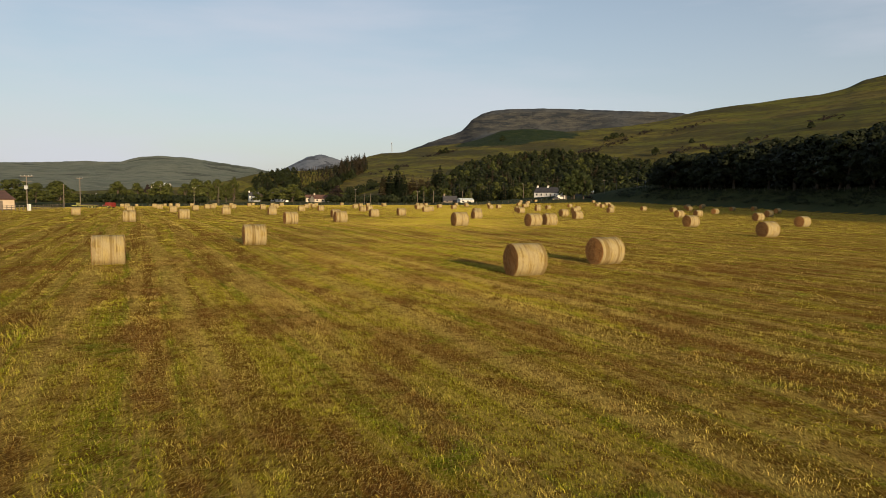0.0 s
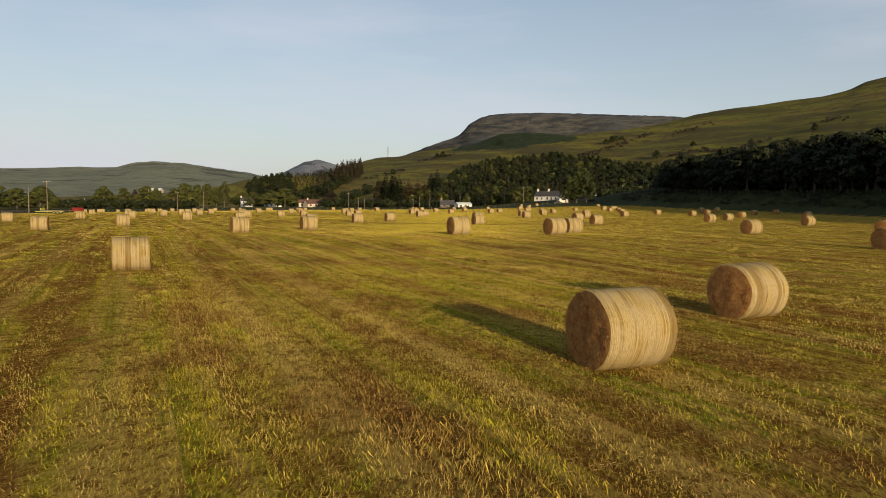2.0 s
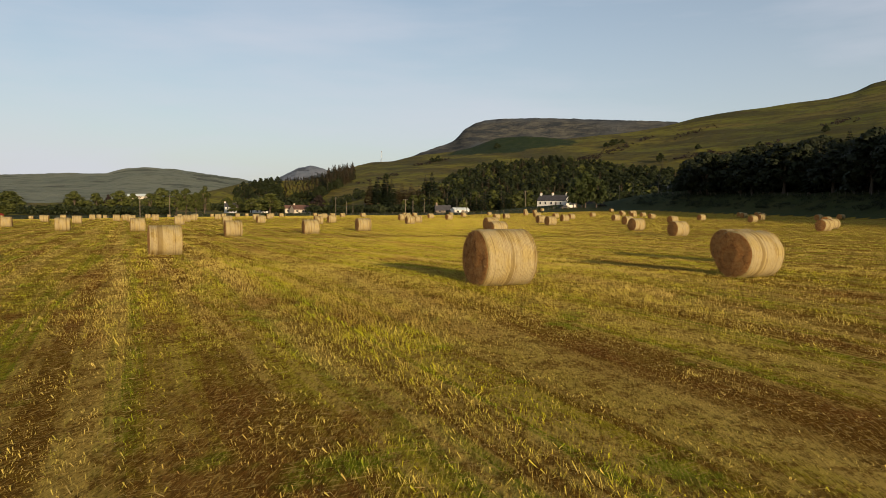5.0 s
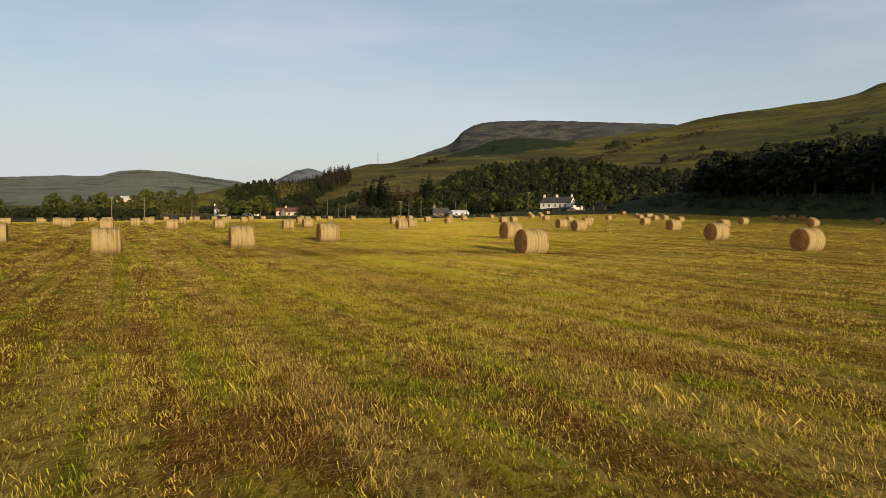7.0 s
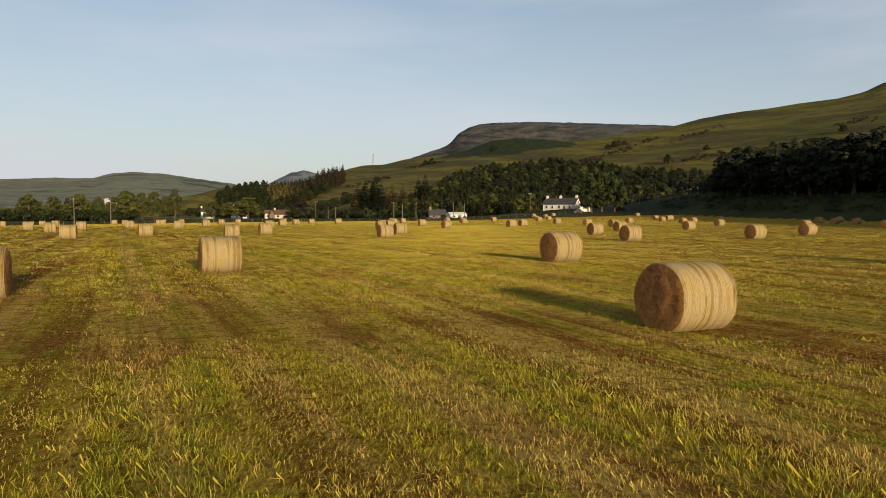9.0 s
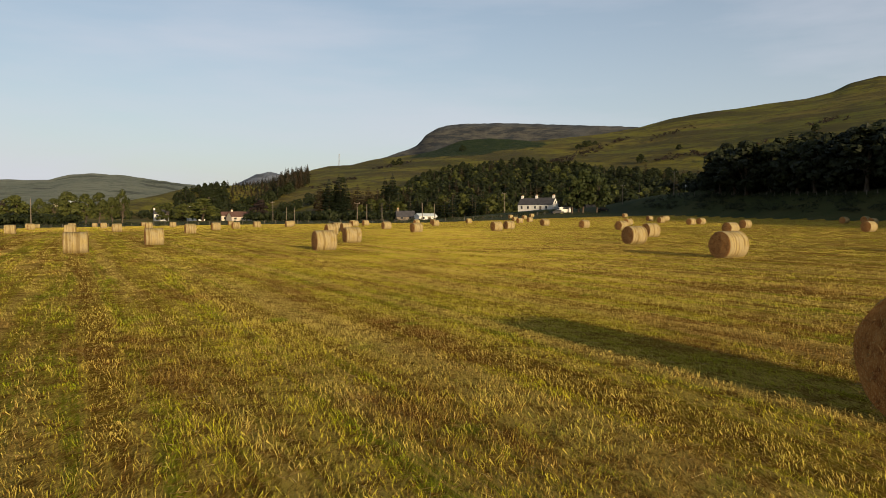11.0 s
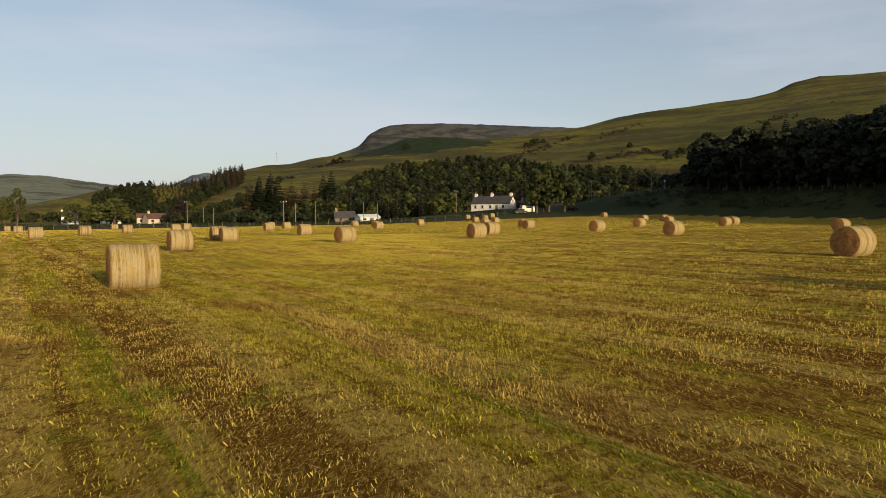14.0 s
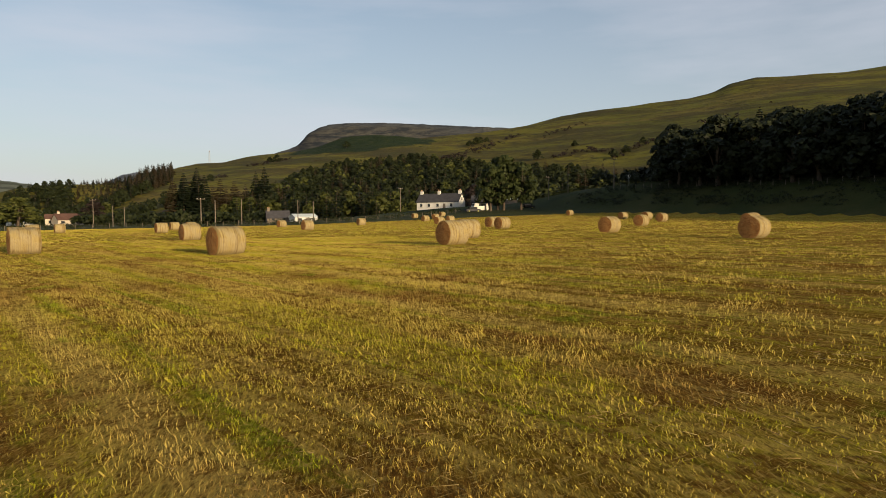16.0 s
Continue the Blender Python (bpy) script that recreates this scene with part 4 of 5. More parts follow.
# spruces and larches by the sheds
shed_spruce = Nursery(SPRUCE, M_NEEDLE, "spruce_tree", "tall pointed dark spruce beside a field hedge", "spruces by the shed")
for x, y, high in ((-55, 500, 23), (-50, 506, 25), (-45.5, 499, 22), (-52, 512, 22), (-48, 497, 19), (-57, 507, 20)):
    shed_spruce.plant(x, y, high, high * 1.7, rng.uniform(0, 360))
larch = Nursery([conifer(s, 20, 8, 0.42, 0.1) for s in (41, 42)], M_LARCH, "larch_tree", "brownish larch with thin drooping sprays", "larches by the shed")
for x, y, high in ((-60.5, 503, 20), (-39, 505, 20), (-33, 509, 19), (-28, 515, 17), (-42, 500, 17), (-36, 502, 16), (-30, 503, 15), (-24, 508, 14)):
    larch.plant(x, y, high, high * 1.5, rng.uniform(0, 360))
tall_spruce = Nursery(SPRUCE, M_NEEDLE, "spruce_tree", "large spruce rising out of a mixed wood", "")
for x, y, high in ((-20, 541, 25), (-25, 547, 22)):
    tall_spruce.plant(x, y, high, high * 1.6, rng.uniform(0, 360))
# tall clump beside the farm
farm_clump = Nursery(LEAFY, M_LIME, "farmyard_tree", "tall dense dark green tree with bare reddish trunks at a farm", "trees beside the farmhouse")
for x, y, high, wide in ((51.5, 337, 14.0, 12), (55.5, 338, 16.0, 14), (60, 336, 14.0, 13), (55, 342, 15.5, 14)):
    farm_clump.plant(x, y, high, wide * 1.1, rng.uniform(0, 360))
# lone trees on the open hill: bearing, distance, height
lone = Nursery(FAR_LEAFY, M_LEAF, "hillside_tree", "small wind-shaped tree alone on the open hillside", "lone trees on the hill")
for a, d, high in ((16.7, 690, 9), (12.7, 885, 9), (13.0, 893, 8), (12.2, 880, 7), (13.5, 897, 6), (3.2, 955, 9), (7.7, 760, 9), (-6.2, 760, 7), (-1.8, 900, 9), (-2.3, 905, 7),
                   (21.8, 645, 7), (24.0, 700, 6), (19.5, 740, 6), (28.5, 720, 7), (22.7, 660, 7)):
    x, y = by_bearing(a, d)
    lone.plant(x, y, high, high * 1.5, rng.uniform(0, 360))

# scrub on the hill, in strings and clumps
scrub_rng = random.Random(17)
scrub = []
for a0, d0, a1, d1, n in ((9.3, 735, 15.5, 905, 70), (18.0, 690, 21.5, 690, 26), (21.5, 640, 25.5, 720, 24), (17.5, 860, 21, 900, 16), (-3.6, 880, -1.2, 930, 22), (-8.4, 740, -5.4, 800, 18), (28, 760, 33, 800, 14)):
    for _ in range(n):
        t = scrub_rng.random()
        x, y = by_bearing(a0 + (a1 - a0) * t + scrub_rng.gauss(0, 0.25), d0 + (d1 - d0) * t + scrub_rng.gauss(0, 9))
        r = scrub_rng.uniform(1.5, 4.0)
        scrub.append((x, y, r, r * 0.9))
bushes("hill_scrub", "strings of dark gorse and thorn scrub on the hillside", scrub, M_COPPER, 3, 1.1, 26)

# hedge and bushes along the far side of the field
hedge_rng = random.Random(23)
hedge = []
ROADSIDE = [(-330, 296), (-175, 300), (-100, 309), (-40, 312), (0, 314), (28, 324), (44, 338)]
for (x0, y0), (x1, y1) in zip(ROADSIDE, ROADSIDE[1:]):
    n = int(math.hypot(x1 - x0, y1 - y0) / 1.6)
    for k in range(n):
        t = (k + hedge_rng.random()) / n
        hedge.append((x0 + (x1 - x0) * t, y0 + (y1 - y0) * t + hedge_rng.uniform(-0.5, 0.5) + 4, 1.4, hedge_rng.uniform(0.9, 1.5)))
bushes("roadside_hedge", "low dark green hedge along the far edge of the field", hedge, M_LEAF, 5, 0.45, 60, "hedge", "")
belt = []
for _ in range(150):
    x = hedge_rng.uniform(-330, -172)
    belt.append((x, hedge_rng.uniform(425, 460) - 0.12 * (x + 200), hedge_rng.uniform(3, 5), hedge_rng.uniform(3.5, 7)))
for _ in range(110):
    x = hedge_rng.uniform(-235, -70)
    belt.append((x, hedge_rng.uniform(612, 650), hedge_rng.uniform(3.5, 6), hedge_rng.uniform(6, 11)))
for _ in range(150):
    x = hedge_rng.uniform(-100, -8)
    belt.append((x, hedge_rng.uniform(440, 490) + (45 if x < -72 else 0), hedge_rng.uniform(2.5, 5), hedge_rng.uniform(3, 6.5)))
bushes("valley_scrub", "belt of dark shrubs and small trees below the road trees", belt, M_LEAF, 6, 1.0, 90)
bank = []
for _ in range(900):
    y = hedge_rng.uniform(-30, 335)
    bank.append((float(field_edge(y)) + hedge_rng.uniform(7, 19), y, hedge_rng.uniform(0.8, 2.2), hedge_rng.uniform(0.5, 1.4)))
floor = []
for _ in range(520):
    y = hedge_rng.uniform(-50, 345)
    floor.append((float(field_edge(y)) + hedge_rng.uniform(21, 60), y, hedge_rng.uniform(2.0, 4.0), hedge_rng.uniform(3.0, 6.0)))
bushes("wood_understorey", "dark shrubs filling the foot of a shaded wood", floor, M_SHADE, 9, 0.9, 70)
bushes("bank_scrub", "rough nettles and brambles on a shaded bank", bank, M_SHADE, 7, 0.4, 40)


# ---- buildings ----
M_WHITE = plain("white_render", (0.62, 0.60, 0.55), 0.9, 0.1, 0, 0.12, 1.0)
M_CREAM = plain("cream_render", (0.48, 0.42, 0.33), 0.9, 0.1, 0, 0.12, 1.0)
M_TIMBER = plain("weathered_timber", (0.17, 0.14, 0.11), 0.9, 0.1, 0, 0.35, 6.0)
M_BOARD = plain("beige_cladding", (0.48, 0.38, 0.27), 0.7, 0.3, 0, 0.12, 1.0)
M_SLATE = plain("slate_roof", (0.060, 0.058, 0.062), 0.9, 0.1, 0, 0.3, 2.0)
M_TILE = plain("red_brown_tiles", (0.11, 0.060, 0.045), 0.8, 0.2, 0, 0.3, 2.0)
M_BLUE = plain("blue_grey_roof", (0.09, 0.12, 0.20), 0.6, 0.3, 0, 0.2, 2.0)
M_SHEET = plain("pale_sheet_roof", (0.55, 0.60, 0.58), 0.5, 0.4, 0.2, 0.15, 2.0)
M_GLASS = plain("window_glass", (0.03, 0.035, 0.04), 0.08, 0.6, 0, 0.1, 1.0)
M_POT = plain("chimney_pot", (0.42, 0.26, 0.16), 0.9, 0.1, 0, 0.2, 8.0)
M_RED = plain("red_machine_paint", (0.20, 0.025, 0.018), 0.45, 0.4, 0, 0.3, 2.0)
M_YELLOW = plain("yellow_green_paint", (0.45, 0.44, 0.10), 0.5, 0.4, 0, 0.3, 2.0)
M_RUBBER = plain("tyre_rubber", (0.02, 0.02, 0.02), 0.8, 0.2, 0, 0.2, 8.0)
M_STEEL = plain("grey_steel", (0.33, 0.34, 0.35), 0.5, 0.4, 0.6, 0.2, 4.0)


def box(w, d, h, x=0, y=0, z=0, bevel=0.0):
    """A box with its foot at z, centred on x and y."""
    bm = bmesh.new()
    bmesh.ops.create_cube(bm, size=1, matrix=Matrix.Translation((x, y, z + h / 2)) @ Matrix.Diagonal((w, d, h, 1)))
    if bevel:
        bmesh.ops.bevel(bm, geom=bm.edges[:], offset=bevel, segments=2, affect="EDGES")
    return bm


def gabled(w, d, eave, ridge):
    """Walls with gables at the ends of x."""
    bm = bmesh.new()
    rows = []
    for x in (-w / 2, w / 2):
        rows.append([bm.verts.new(p) for p in ((x, -d / 2, -0.6), (x, d / 2, -0.6), (x, d / 2, eave), (x, 0, ridge), (x, -d / 2, eave))])
    bm.faces.new(rows[0])
    bm.faces.new(rows[1][::-1])
    for k in range(5):
        n = (k + 1) % 5
        bm.faces.new((rows[0][n], rows[0][k], rows[1][k], rows[1][n]))
    bmesh.ops.recalc_face_normals(bm, faces=bm.faces[:])
    return bm


def roof_slab(w, d, eave, ridge, side, over=0.25, thick=0.16):
    """One slope of a roof."""
    bm = bmesh.new()
    slope = (ridge - eave) / (d / 2)
    y0, y1 = side * (d / 2 + over), 0.0
    z0, z1 = eave - over * slope + 0.03, ridge + 0.03
    pts = [(x, y, z + t) for x in (-w / 2 - over, w / 2 + over) for y, z in ((y0, z0), (y1, z1)) for t in (0, thick)]
    v = [bm.verts.new(p) for p in pts]
    for f in ((0, 1, 3, 2), (4, 6, 7, 5), (0, 4, 5, 1), (2, 3, 7, 6), (1, 5, 7, 3), (0, 2, 6, 4)):
        bm.faces.new([v[k] for k in f])
    bmesh.ops.recalc_face_normals(bm, faces=bm.faces[:])
    return bm


def house(name, label, x, y, turn, w, d, eave, ridge, wall, roof, windows=(), chimneys=(), doors=(), gable_windows=(), category="house"):
    """A gabled building, ridge along its x. windows: x, foot, width, height on the front; chimneys: x along the ridge."""
    ob = new(name)
    part("wall", gabled(w, d, eave, ridge), wall, ob)
    for s in (-1, 1):
        part("roof_slope", roof_slab(w, d, eave, ridge, s), roof, ob)
    for px, z, ww, hh in windows:
        win = part("window", box(ww + 0.16, 0.10, hh + 0.16, px, -d / 2 - 0.03, z - 0.08), wall, ob)
        part("pane", box(ww, 0.04, hh, px, -d / 2 - 0.09, z), M_GLASS, win)
        part("sill", box(ww + 0.3, 0.2, 0.08, px, -d / 2 - 0.10, z - 0.17), M_SLATE, win)
    for s, py, z, ww, hh in gable_windows:
        win = part("window", box(0.10, ww + 0.16, hh + 0.16, s * (w / 2 + 0.03), py, z - 0.08), wall, ob)
        part("pane", box(0.04, ww, hh, s * (w / 2 + 0.09), py, z), M_GLASS, win)
    for px, ww, hh in doors:
        part("door", box(ww, 0.12, hh, px, -d / 2 - 0.03, 0), M_TIMBER, ob)
    for px in chimneys:
        c = part("chimney", box(1.1, 0.75, 1.5, px, 0, ridge - 0.4, 0.03), wall, ob)
        for k in (-0.28, 0.28):
            bm = bmesh.new()
            bmesh.ops.create_cone(bm, cap_ends=True, segments=10, radius1=0.15, radius2=0.12, depth=0.5, matrix=Matrix.Translation((px + k, 0, ridge + 1.35)))
            part("pot", bm, M_POT, c)
    ob.matrix_basis = pose(x, y, float(land(x, y)), 0, 0, turn)
    return tagged(ob, label, category)


house("farmhouse", "long white cottage with slate roof and three chimneys", 50.7, 404.6, -38.5, 17.2, 5.8, 2.7, 5.6, M_WHITE, M_SLATE,
      [(-6.6, 0.9, 0.9, 1.1), (-3.4, 0.9, 0.9, 1.1), (0.2, 0.9, 0.9, 1.1), (5.8, 0.9, 0.9, 1.1)], (-7.9, -0.6, 7.9), [(2.9, 1.0, 2.0)], [(1, 0, 3.2, 0.8, 1.0)])
house("outbuilding", "low stone outbuilding with dark slate roof by the farmhouse", 65.5, 395.5, -22, 10, 5, 1.6, 3.8, M_SLATE, M_SLATE, category="outbuilding")
house("bungalow", "cream bungalow with red-brown tiled roof", -112.5, 521, 38, 12.5, 8, 2.6, 5.6, M_CREAM, M_TILE, [(-4, 1.0, 1.6, 1.1), (0.5, 1.0, 1.6, 1.1)], (-4.5,), [(3.2, 1.0, 2.0)], [(1, -1.6, 1.0, 1.4, 1.1)])
house("bungalow_wing", "small wing with red-brown tiled roof behind a bungalow", -122, 529, 20, 7, 6, 3.4, 5.6, M_CREAM, M_TILE, [(-1.5, 1.2, 1.0, 1.2), (1.5, 1.2, 1.0, 1.2)])
house("white_house", "white two-storey house with grey slate roof", -185, 590, 24, 9.5, 7, 5.0, 8.0, M_WHITE, M_SLATE, [(-2.8, 1, 1.2, 1.3), (0, 1, 1.2, 1.3), (2.8, 1, 1.2, 1.3), (-2.8, 3.5, 1.2, 1.1), (2.8, 3.5, 1.2, 1.1)], (-4.3, 4.3))
house("gabled_villa", "tall white villa with dark gables among trees", -188, 674, 12, 12, 9, 6.5, 11, M_WHITE, M_SLATE, [(-3.5, 1, 1.4, 1.5), (0, 1, 1.4, 1.5), (3.5, 1, 1.4, 1.5), (-3.5, 4.2, 1.4, 1.4), (0, 4.2, 1.4, 1.4), (3.5, 4.2, 1.4, 1.4)], (-4, 4))
house("blue_roofed_house", "low white house with blue-grey roof", -163, 597, 30, 11, 7, 2.4, 4.9, M_WHITE, M_BLUE, [(-3, 1, 1.2, 1), (0, 1, 1.2, 1), (3, 1, 1.2, 1)])
house("distant_cottage", "small white cottage far beyond the field", -313, 574, 10, 9, 6, 2.6, 4.6, M_WHITE, M_SLATE, [(-2, 1, 1, 1), (2, 1, 1, 1)], (-4,))
house("distant_farm", "long pale farm roof on the far slope", -393, 871, 0, 22, 10, 3, 6, M_CREAM, M_SHEET, [(-6, 1, 1.5, 1.2), (6, 1, 1.5, 1.2)])
house("field_shed", "small white shed with pale sheet roof at the field edge", 0.6, 430, 28, 9.6, 5, 1.7, 2.9, M_WHITE, M_SHEET, [(-2.8, 0.4, 1.6, 0.9)], (), [(0.6, 1.8, 1.5)], (), "shed")
house("dark_cottage", "dark-roofed cottage with a brick chimney behind a shed", -9.5, 438, 8, 9, 6, 1.8, 4.6, M_TIMBER, M_SLATE, [(-2, 0.8, 1, 0.9), (2, 0.8, 1, 0.9)], (-3.6,), (), (), "cottage")
house("open_shelter", "small open shelter with a pale sheet roof by the farm", 70.5, 384, -12, 6.0, 4, 1.5, 2.5, M_TIMBER, M_SHEET, category="shelter")
house("farm_shed", "beige farm shed with brown roof beside the field fence", -112, 143, 62, 12, 9, 2.5, 4.4, M_BOARD, M_TILE, (), (), [(2, 2.6, 2.2)], (), "shed")


# ---- poles, fences, machines ----
def pole(x, y, high, arm=True, turn=10, label="weathered wooden power pole beside the field"):
    ob = new("power_pole")
    part("shaft", mesh_of("shaft", *tube([(0, 0, -0.4), (0, 0, high * 0.5), (0, 0, high)], (0.15, 0.125, 0.10), 8), [M_TIMBER], True), None, ob)
    if arm:
        a = part("crossarm", box(1.7, 0.10, 0.12, 0, -0.12, high - 0.35), M_TIMBER, ob)
        for k in (-0.75, 0.0, 0.75):
            part("insulator", box(0.09, 0.09, 0.20, k, -0.12, high - 0.23, 0.02), M_WHITE, a)
    ob.matrix_basis = pose(x, y, float(land(x, y)), 0, 0, turn)
    return tagged(ob, label, "power pole", "poles along the road")


for x, y, high, arm in ((-115.7, 281, 8, True), (-106, 284, 8, False), (-62, 380, 8.5, True), (-56.7, 381, 6.5, False), (-53.6, 382, 6, False), (-22, 318, 6.5, True), (-19, 319, 6, False),
                        (-16, 352, 7, False), (-1, 384, 7, False), (4, 386, 6.5, False), (35.4, 403, 9, True), (73, 350, 7, True), (79.5, 351, 6.2, False), (86, 333, 8.2, True), (-115, 183, 7, False), (-113, 188, 9, True)):
    pole(x, y, high, arm, 8)


def transformer_pole(x, y):
    ob = new("transformer_pole")
    part("shaft", mesh_of("shaft", *tube([(0, 0, -0.4), (0, 0, 5), (0, 0, 9.4)], (0.17, 0.15, 0.12), 8), [M_TIMBER], True), None, ob)
    part("crossarm", box(3.2, 0.14, 0.16, 0, 0, 9.0), M_TIMBER, ob)
    part("crossarm", box(2.4, 0.14, 0.14, 0, 0, 7.6), M_TIMBER, ob)
    part("tank", box(0.9, 0.7, 1.1, 0, -0.4, 5.4, 0.06), M_STEEL, ob, "grey steel tank")
    for k in (-1.4, -0.5, 0.5, 1.4):
        part("insulator", box(0.12, 0.12, 0.3, k, 0, 9.16, 0.02), M_WHITE, ob)
    ob.matrix_basis = pose(x, y, float(land(x, y)), 0, 0, 15)
    return tagged(ob, "wooden pole with crossarms and a transformer", "power pole")


transformer_pole(-123, 178.5)


def mast(x, y):
    ob = new("radio_mast")
    for sx, sy in ((-1, -1), (1, -1), (1, 1), (-1, 1)):
        part("leg", mesh_of("leg", *tube([(sx * 0.9, sy * 0.9, -1), (sx * 0.45, sy * 0.45, 16)], (0.13, 0.1), 5), [M_STEEL]), None, ob)
    for k in range(7):
        r = 0.9 - 0.06 * k
        part("brace", box(2 * r, 2 * r, 0.16, 0, 0, 1 + 2.2 * k), M_STEEL, ob)
    part("aerial", box(1.2, 0.5, 1.5, 0, 0, 14.6, 0.1), M_TIMBER, ob)
    ob.matrix_basis = pose(x, y, float(land(x, y)), 0, 0, 20)
    return tagged(ob, "grey lattice radio mast on the hill crest", "mast")


mast(*by_bearing(-6.55, 1075))


def fence(name, label, line, gap, high, rails, thick=0.10, wire=True):
    """Posts with rails or wires along a line."""
    ob = new(name)
    post_mesh = None
    for (x0, y0), (x1, y1) in zip(line, line[1:]):
        length = math.hypot(x1 - x0, y1 - y0)
        n = max(1, int(length / gap))
        turn = math.atan2(y1 - y0, x1 - x0)
        for k in range(n):
            t = k / n
            x, y = x0 + (x1 - x0) * t, y0 + (y1 - y0) * t
            if post_mesh is None:
                p = part("post", box(thick, thick, high + 0.3, 0, 0, -0.3, 0.01), M_TIMBER, ob)
                post_mesh = p.data
            else:
                p = new("post", post_mesh)
                p.parent = ob
            p.matrix_basis = pose(x, y, float(land(x, y)), 0, 0, math.degrees(turn)) @ Matrix.Diagonal((1, 1, random.uniform(0.9, 1.08), 1))
        m = max(2, int(length / 12))
        for r in rails:
            pts = []
            for k in range(m + 1):
                x, y = x0 + (x1 - x0) * k / m, y0 + (y1 - y0) * k / m
                pts.append((x, y, float(land(x, y)) + r))
            part("wire" if wire else "rail", mesh_of("wire", *tube(pts, [0.006 if wire else 0.045] * len(pts), 4), [M_TIMBER]), None, ob)
    return tagged(ob, label, "fence")


fence("roadside_fence", "post and wire fence along the far field edge", ROADSIDE[1:], 3.2, 1.1, (0.35, 0.7, 1.05))
fence("bank_fence", "post and wire fence on top of a shaded bank", [(field_edge(y) + 19.5, y) for y in (20, 90, 160, 215, 260, 300, 335)], 3.0, 1.15, (0.4, 0.75, 1.1), 0.12)
fence("timber_fence", "weathered timber post and rail fence by a shed", [(-83, 100), (-93, 132), (-102, 156), (-112, 178)], 2.4, 1.15, (0.35, 0.7, 1.05), 0.11, False)


def cabinet(x, y):
    ob = new("meter_cabinet")
    part("case", box(0.75, 0.45, 1.35, 0, 0, 0, 0.02), M_WHITE, ob)
    part("lid", box(0.83, 0.53, 0.06, 0, 0, 1.35, 0.02), M_WHITE, ob)
    part("door", box(0.62, 0.03, 1.15, 0, -0.235, 0.1, 0.008), M_WHITE, ob)
    ob.matrix_basis = pose(x, y, float(land(x, y)), 0, 0, -30)
    return tagged(ob, "white metal cabinet standing by the fence", "cabinet")


cabinet(-90, 128)


def wheel(ob, x, y, r, w):
    bm = bmesh.new()
    bmesh.ops.create_cone(bm, cap_ends=True, segments=20, radius1=r, radius2=r, depth=w, matrix=Matrix.Translation((x, y, r)) @ Matrix.Rotation(math.pi / 2, 4, "X"))
    bmesh.ops.bevel(bm, geom=[e for e in bm.edges if e.calc_length() < r], offset=w * 0.18, segments=2, affect="EDGES")
    t = part("tyre", bm, M_RUBBER, ob)
    bm = bmesh.new()
    bmesh.ops.create_cone(bm, cap_ends=True, segments=16, radius1=r * 0.5, radius2=r * 0.5, depth=w * 1.08, matrix=Matrix.Translation((x, y, r)) @ Matrix.Rotation(math.pi / 2, 4, "X"))
    part("rim", bm, M_YELLOW, t)


def trailer(x, y):
    ob = new("flat_trailer")
    part("bed", box(5.2, 2.2, 0.14, 0, 0, 0.85, 0.02), M_TIMBER, ob)
    part("chassis", box(4.8, 0.7, 0.25, 0, 0, 0.60, 0.02), M_YELLOW, ob)
    part("drawbar", box(1.8, 0.14, 0.14, -3.3, 0, 0.6), M_YELLOW, ob)
    part("headboard", box(0.1, 2.2, 0.5, -2.5, 0, 0.99), M_YELLOW, ob)
    for px in (0.6, 1.5):
        for py in (-1.0, 1.0):
            wheel(ob, px, py, 0.38, 0.28)
    ob.matrix_basis = pose(x, y, float(land(x, y)), 0, 0, 8)
    return tagged(ob, "low flat hay trailer painted yellow-green", "trailer")


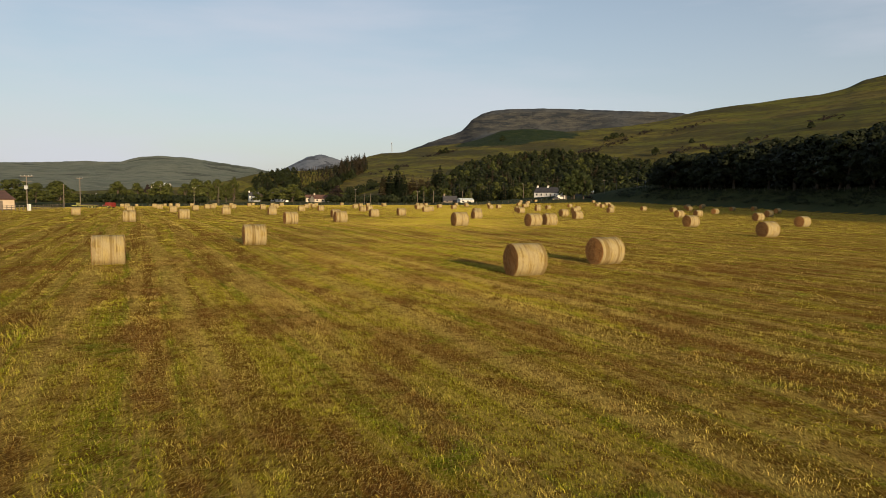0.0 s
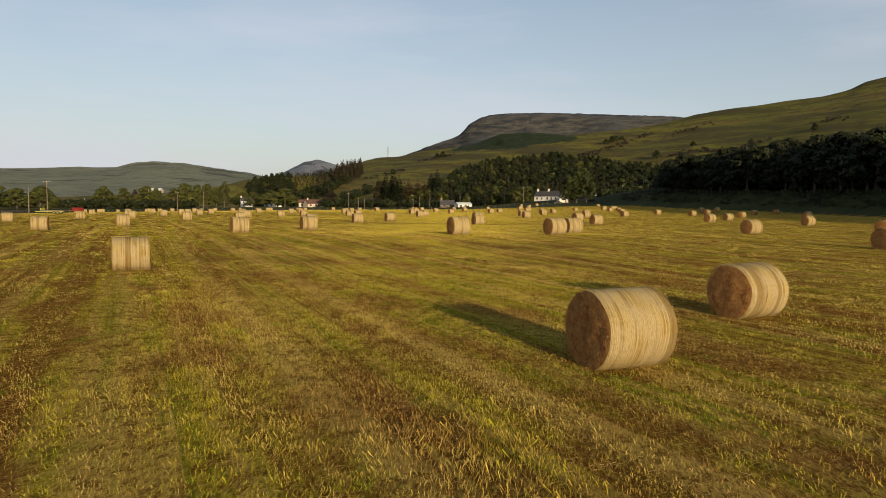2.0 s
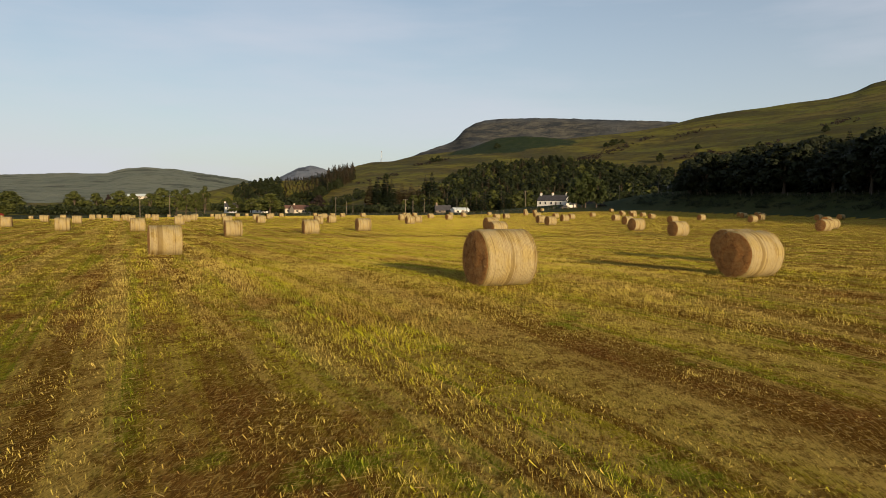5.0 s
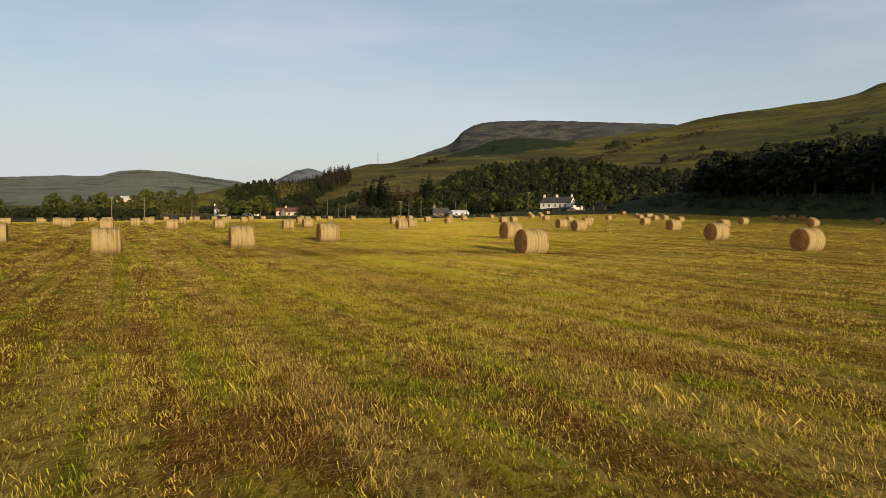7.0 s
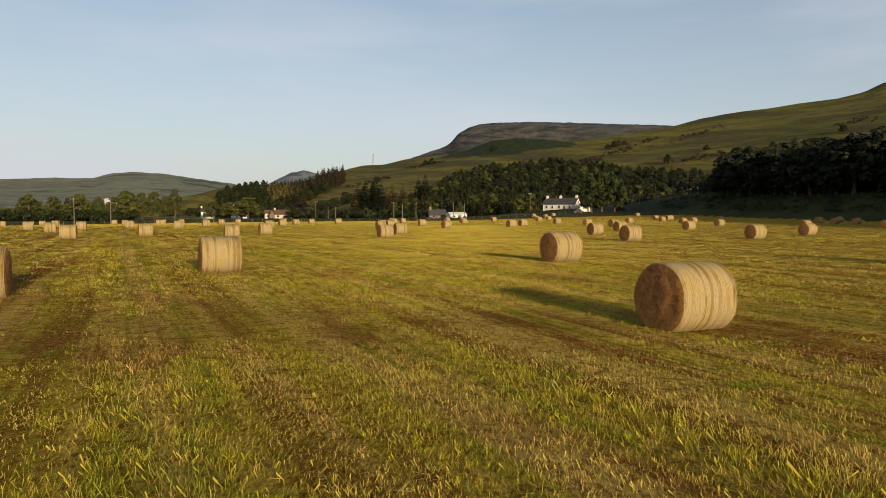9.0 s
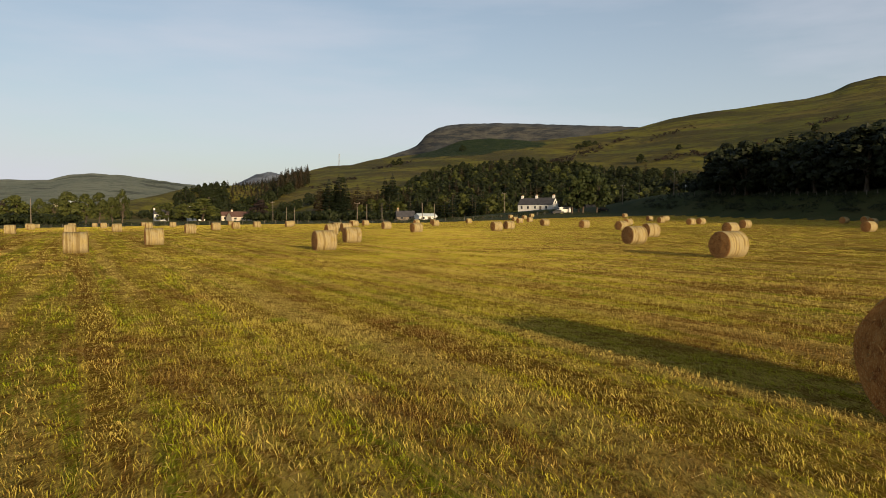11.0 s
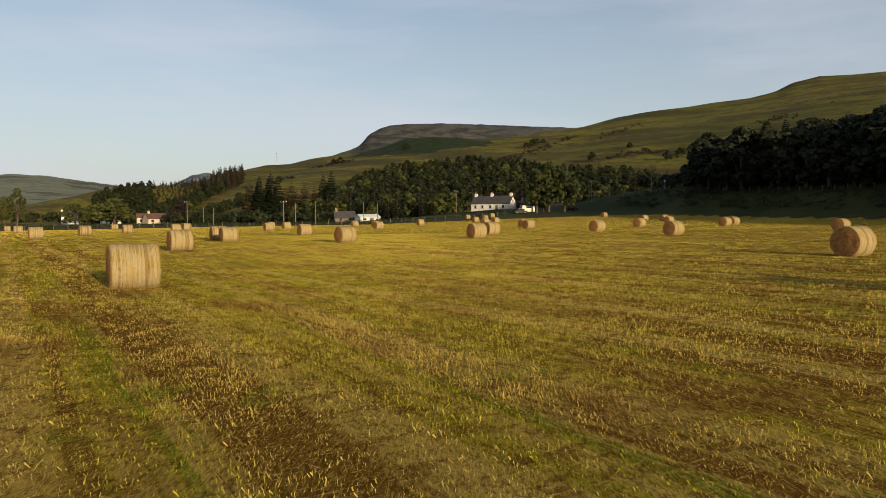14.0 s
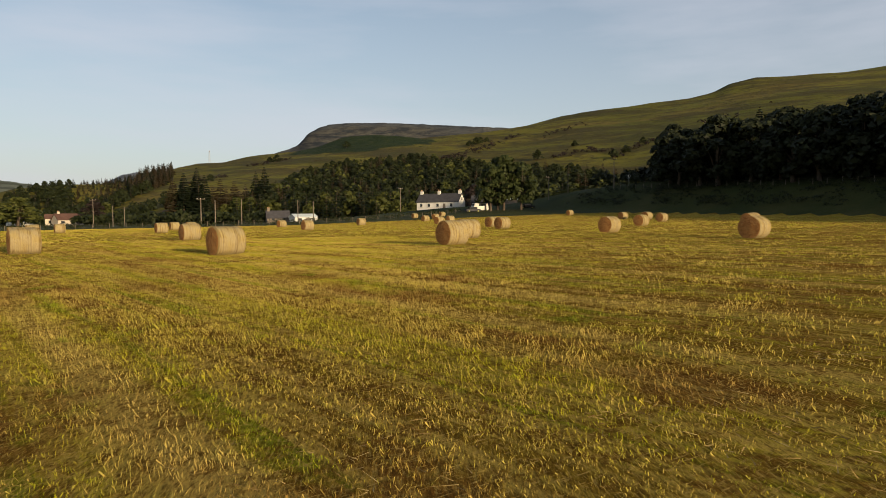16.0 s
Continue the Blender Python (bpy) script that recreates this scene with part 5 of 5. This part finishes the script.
def mower(x, y):
    ob = new("hay_machine")
    part("hood", box(2.2, 1.6, 0.9, 0, 0, 0.7, 0.12), M_RED, ob)
    part("frame", box(2.9, 0.3, 0.2, 0, -0.9, 0.7, 0.02), M_RED, ob)
    part("guard", box(0.1, 1.8, 1.1, 1.15, 0, 0.4, 0.03), M_RED, ob)
    part("drawbar", box(1.6, 0.14, 0.14, -1.8, 0, 0.65), M_STEEL, ob)
    for py in (-0.95, 0.95):
        wheel(ob, 0.2, py, 0.42, 0.3)
    ob.matrix_basis = pose(x, y, float(land(x, y)), 0, 0, -15)
    return tagged(ob, "red haymaking machine parked at the field edge", "farm machine")


trailer(-102.5, 173.2)
mower(-97.5, 175.5)


def car(name, x, y, turn, long, wide, high, paint, label, van=False):
    """A parked vehicle: body, cabin, windows, wheels."""
    ob = new(name)
    part("body", box(long, wide, high * (0.62 if van else 0.45), 0, 0, 0.28, 0.12), paint, ob)
    cab = part("cabin", box(long * (0.94 if van else 0.55), wide * 0.9, high * (0.42 if van else 0.48), -long * 0.02, 0, high * (0.55 if van else 0.42) + 0.2, 0.16), paint, ob)
    for sy in (-1, 1):
        part("side_window", box(long * 0.40, 0.03, high * 0.24, -long * 0.02, sy * wide * 0.46, high * 0.68), M_GLASS, cab)
        for px in (-long * 0.31, long * 0.31):
            wheel(ob, px, sy * (wide / 2 - 0.1), 0.32, 0.2)
    part("windscreen", box(0.03, wide * 0.72, high * 0.26, long * (0.455 if van else 0.262), 0, high * 0.68), M_GLASS, cab)
    ob.matrix_basis = pose(x, y, float(land(x, y)), 0, 0, turn)
    return tagged(ob, label, "van" if van else "car")


car("parked_van", 49.0, 339.5, 200, 4.8, 1.9, 2.1, M_WHITE, "white van parked under the farm trees", True)
car("parked_car", 46.2, 336.5, 190, 4.2, 1.75, 1.45, M_SLATE, "dark grey car parked by the farm trees")
car("parked_car", 63.5, 341.5, 170, 4.2, 1.75, 1.45, M_RUBBER, "black car parked beside the farm trees")


def road_sign(x, y):
    ob = new("road_sign")
    part("post", mesh_of("post", *tube([(0, 0, -0.3), (0, 0, 1.3), (0, 0, 2.9)], (0.05, 0.05, 0.05), 8), [M_STEEL], True), None, ob)
    bm = bmesh.new()
    bmesh.ops.create_cone(bm, cap_ends=True, segments=24, radius1=0.42, radius2=0.42, depth=0.04, matrix=Matrix.Translation((0, -0.07, 2.6)) @ Matrix.Rotation(math.pi / 2, 4, "X"))
    part("disc", bm, M_WHITE, ob, "round white sign plate")
    ob.matrix_basis = pose(x, y, float(land(x, y)), 0, 0, 10)
    return tagged(ob, "round white road sign on a grey post", "road sign")


road_sign(89, 330)
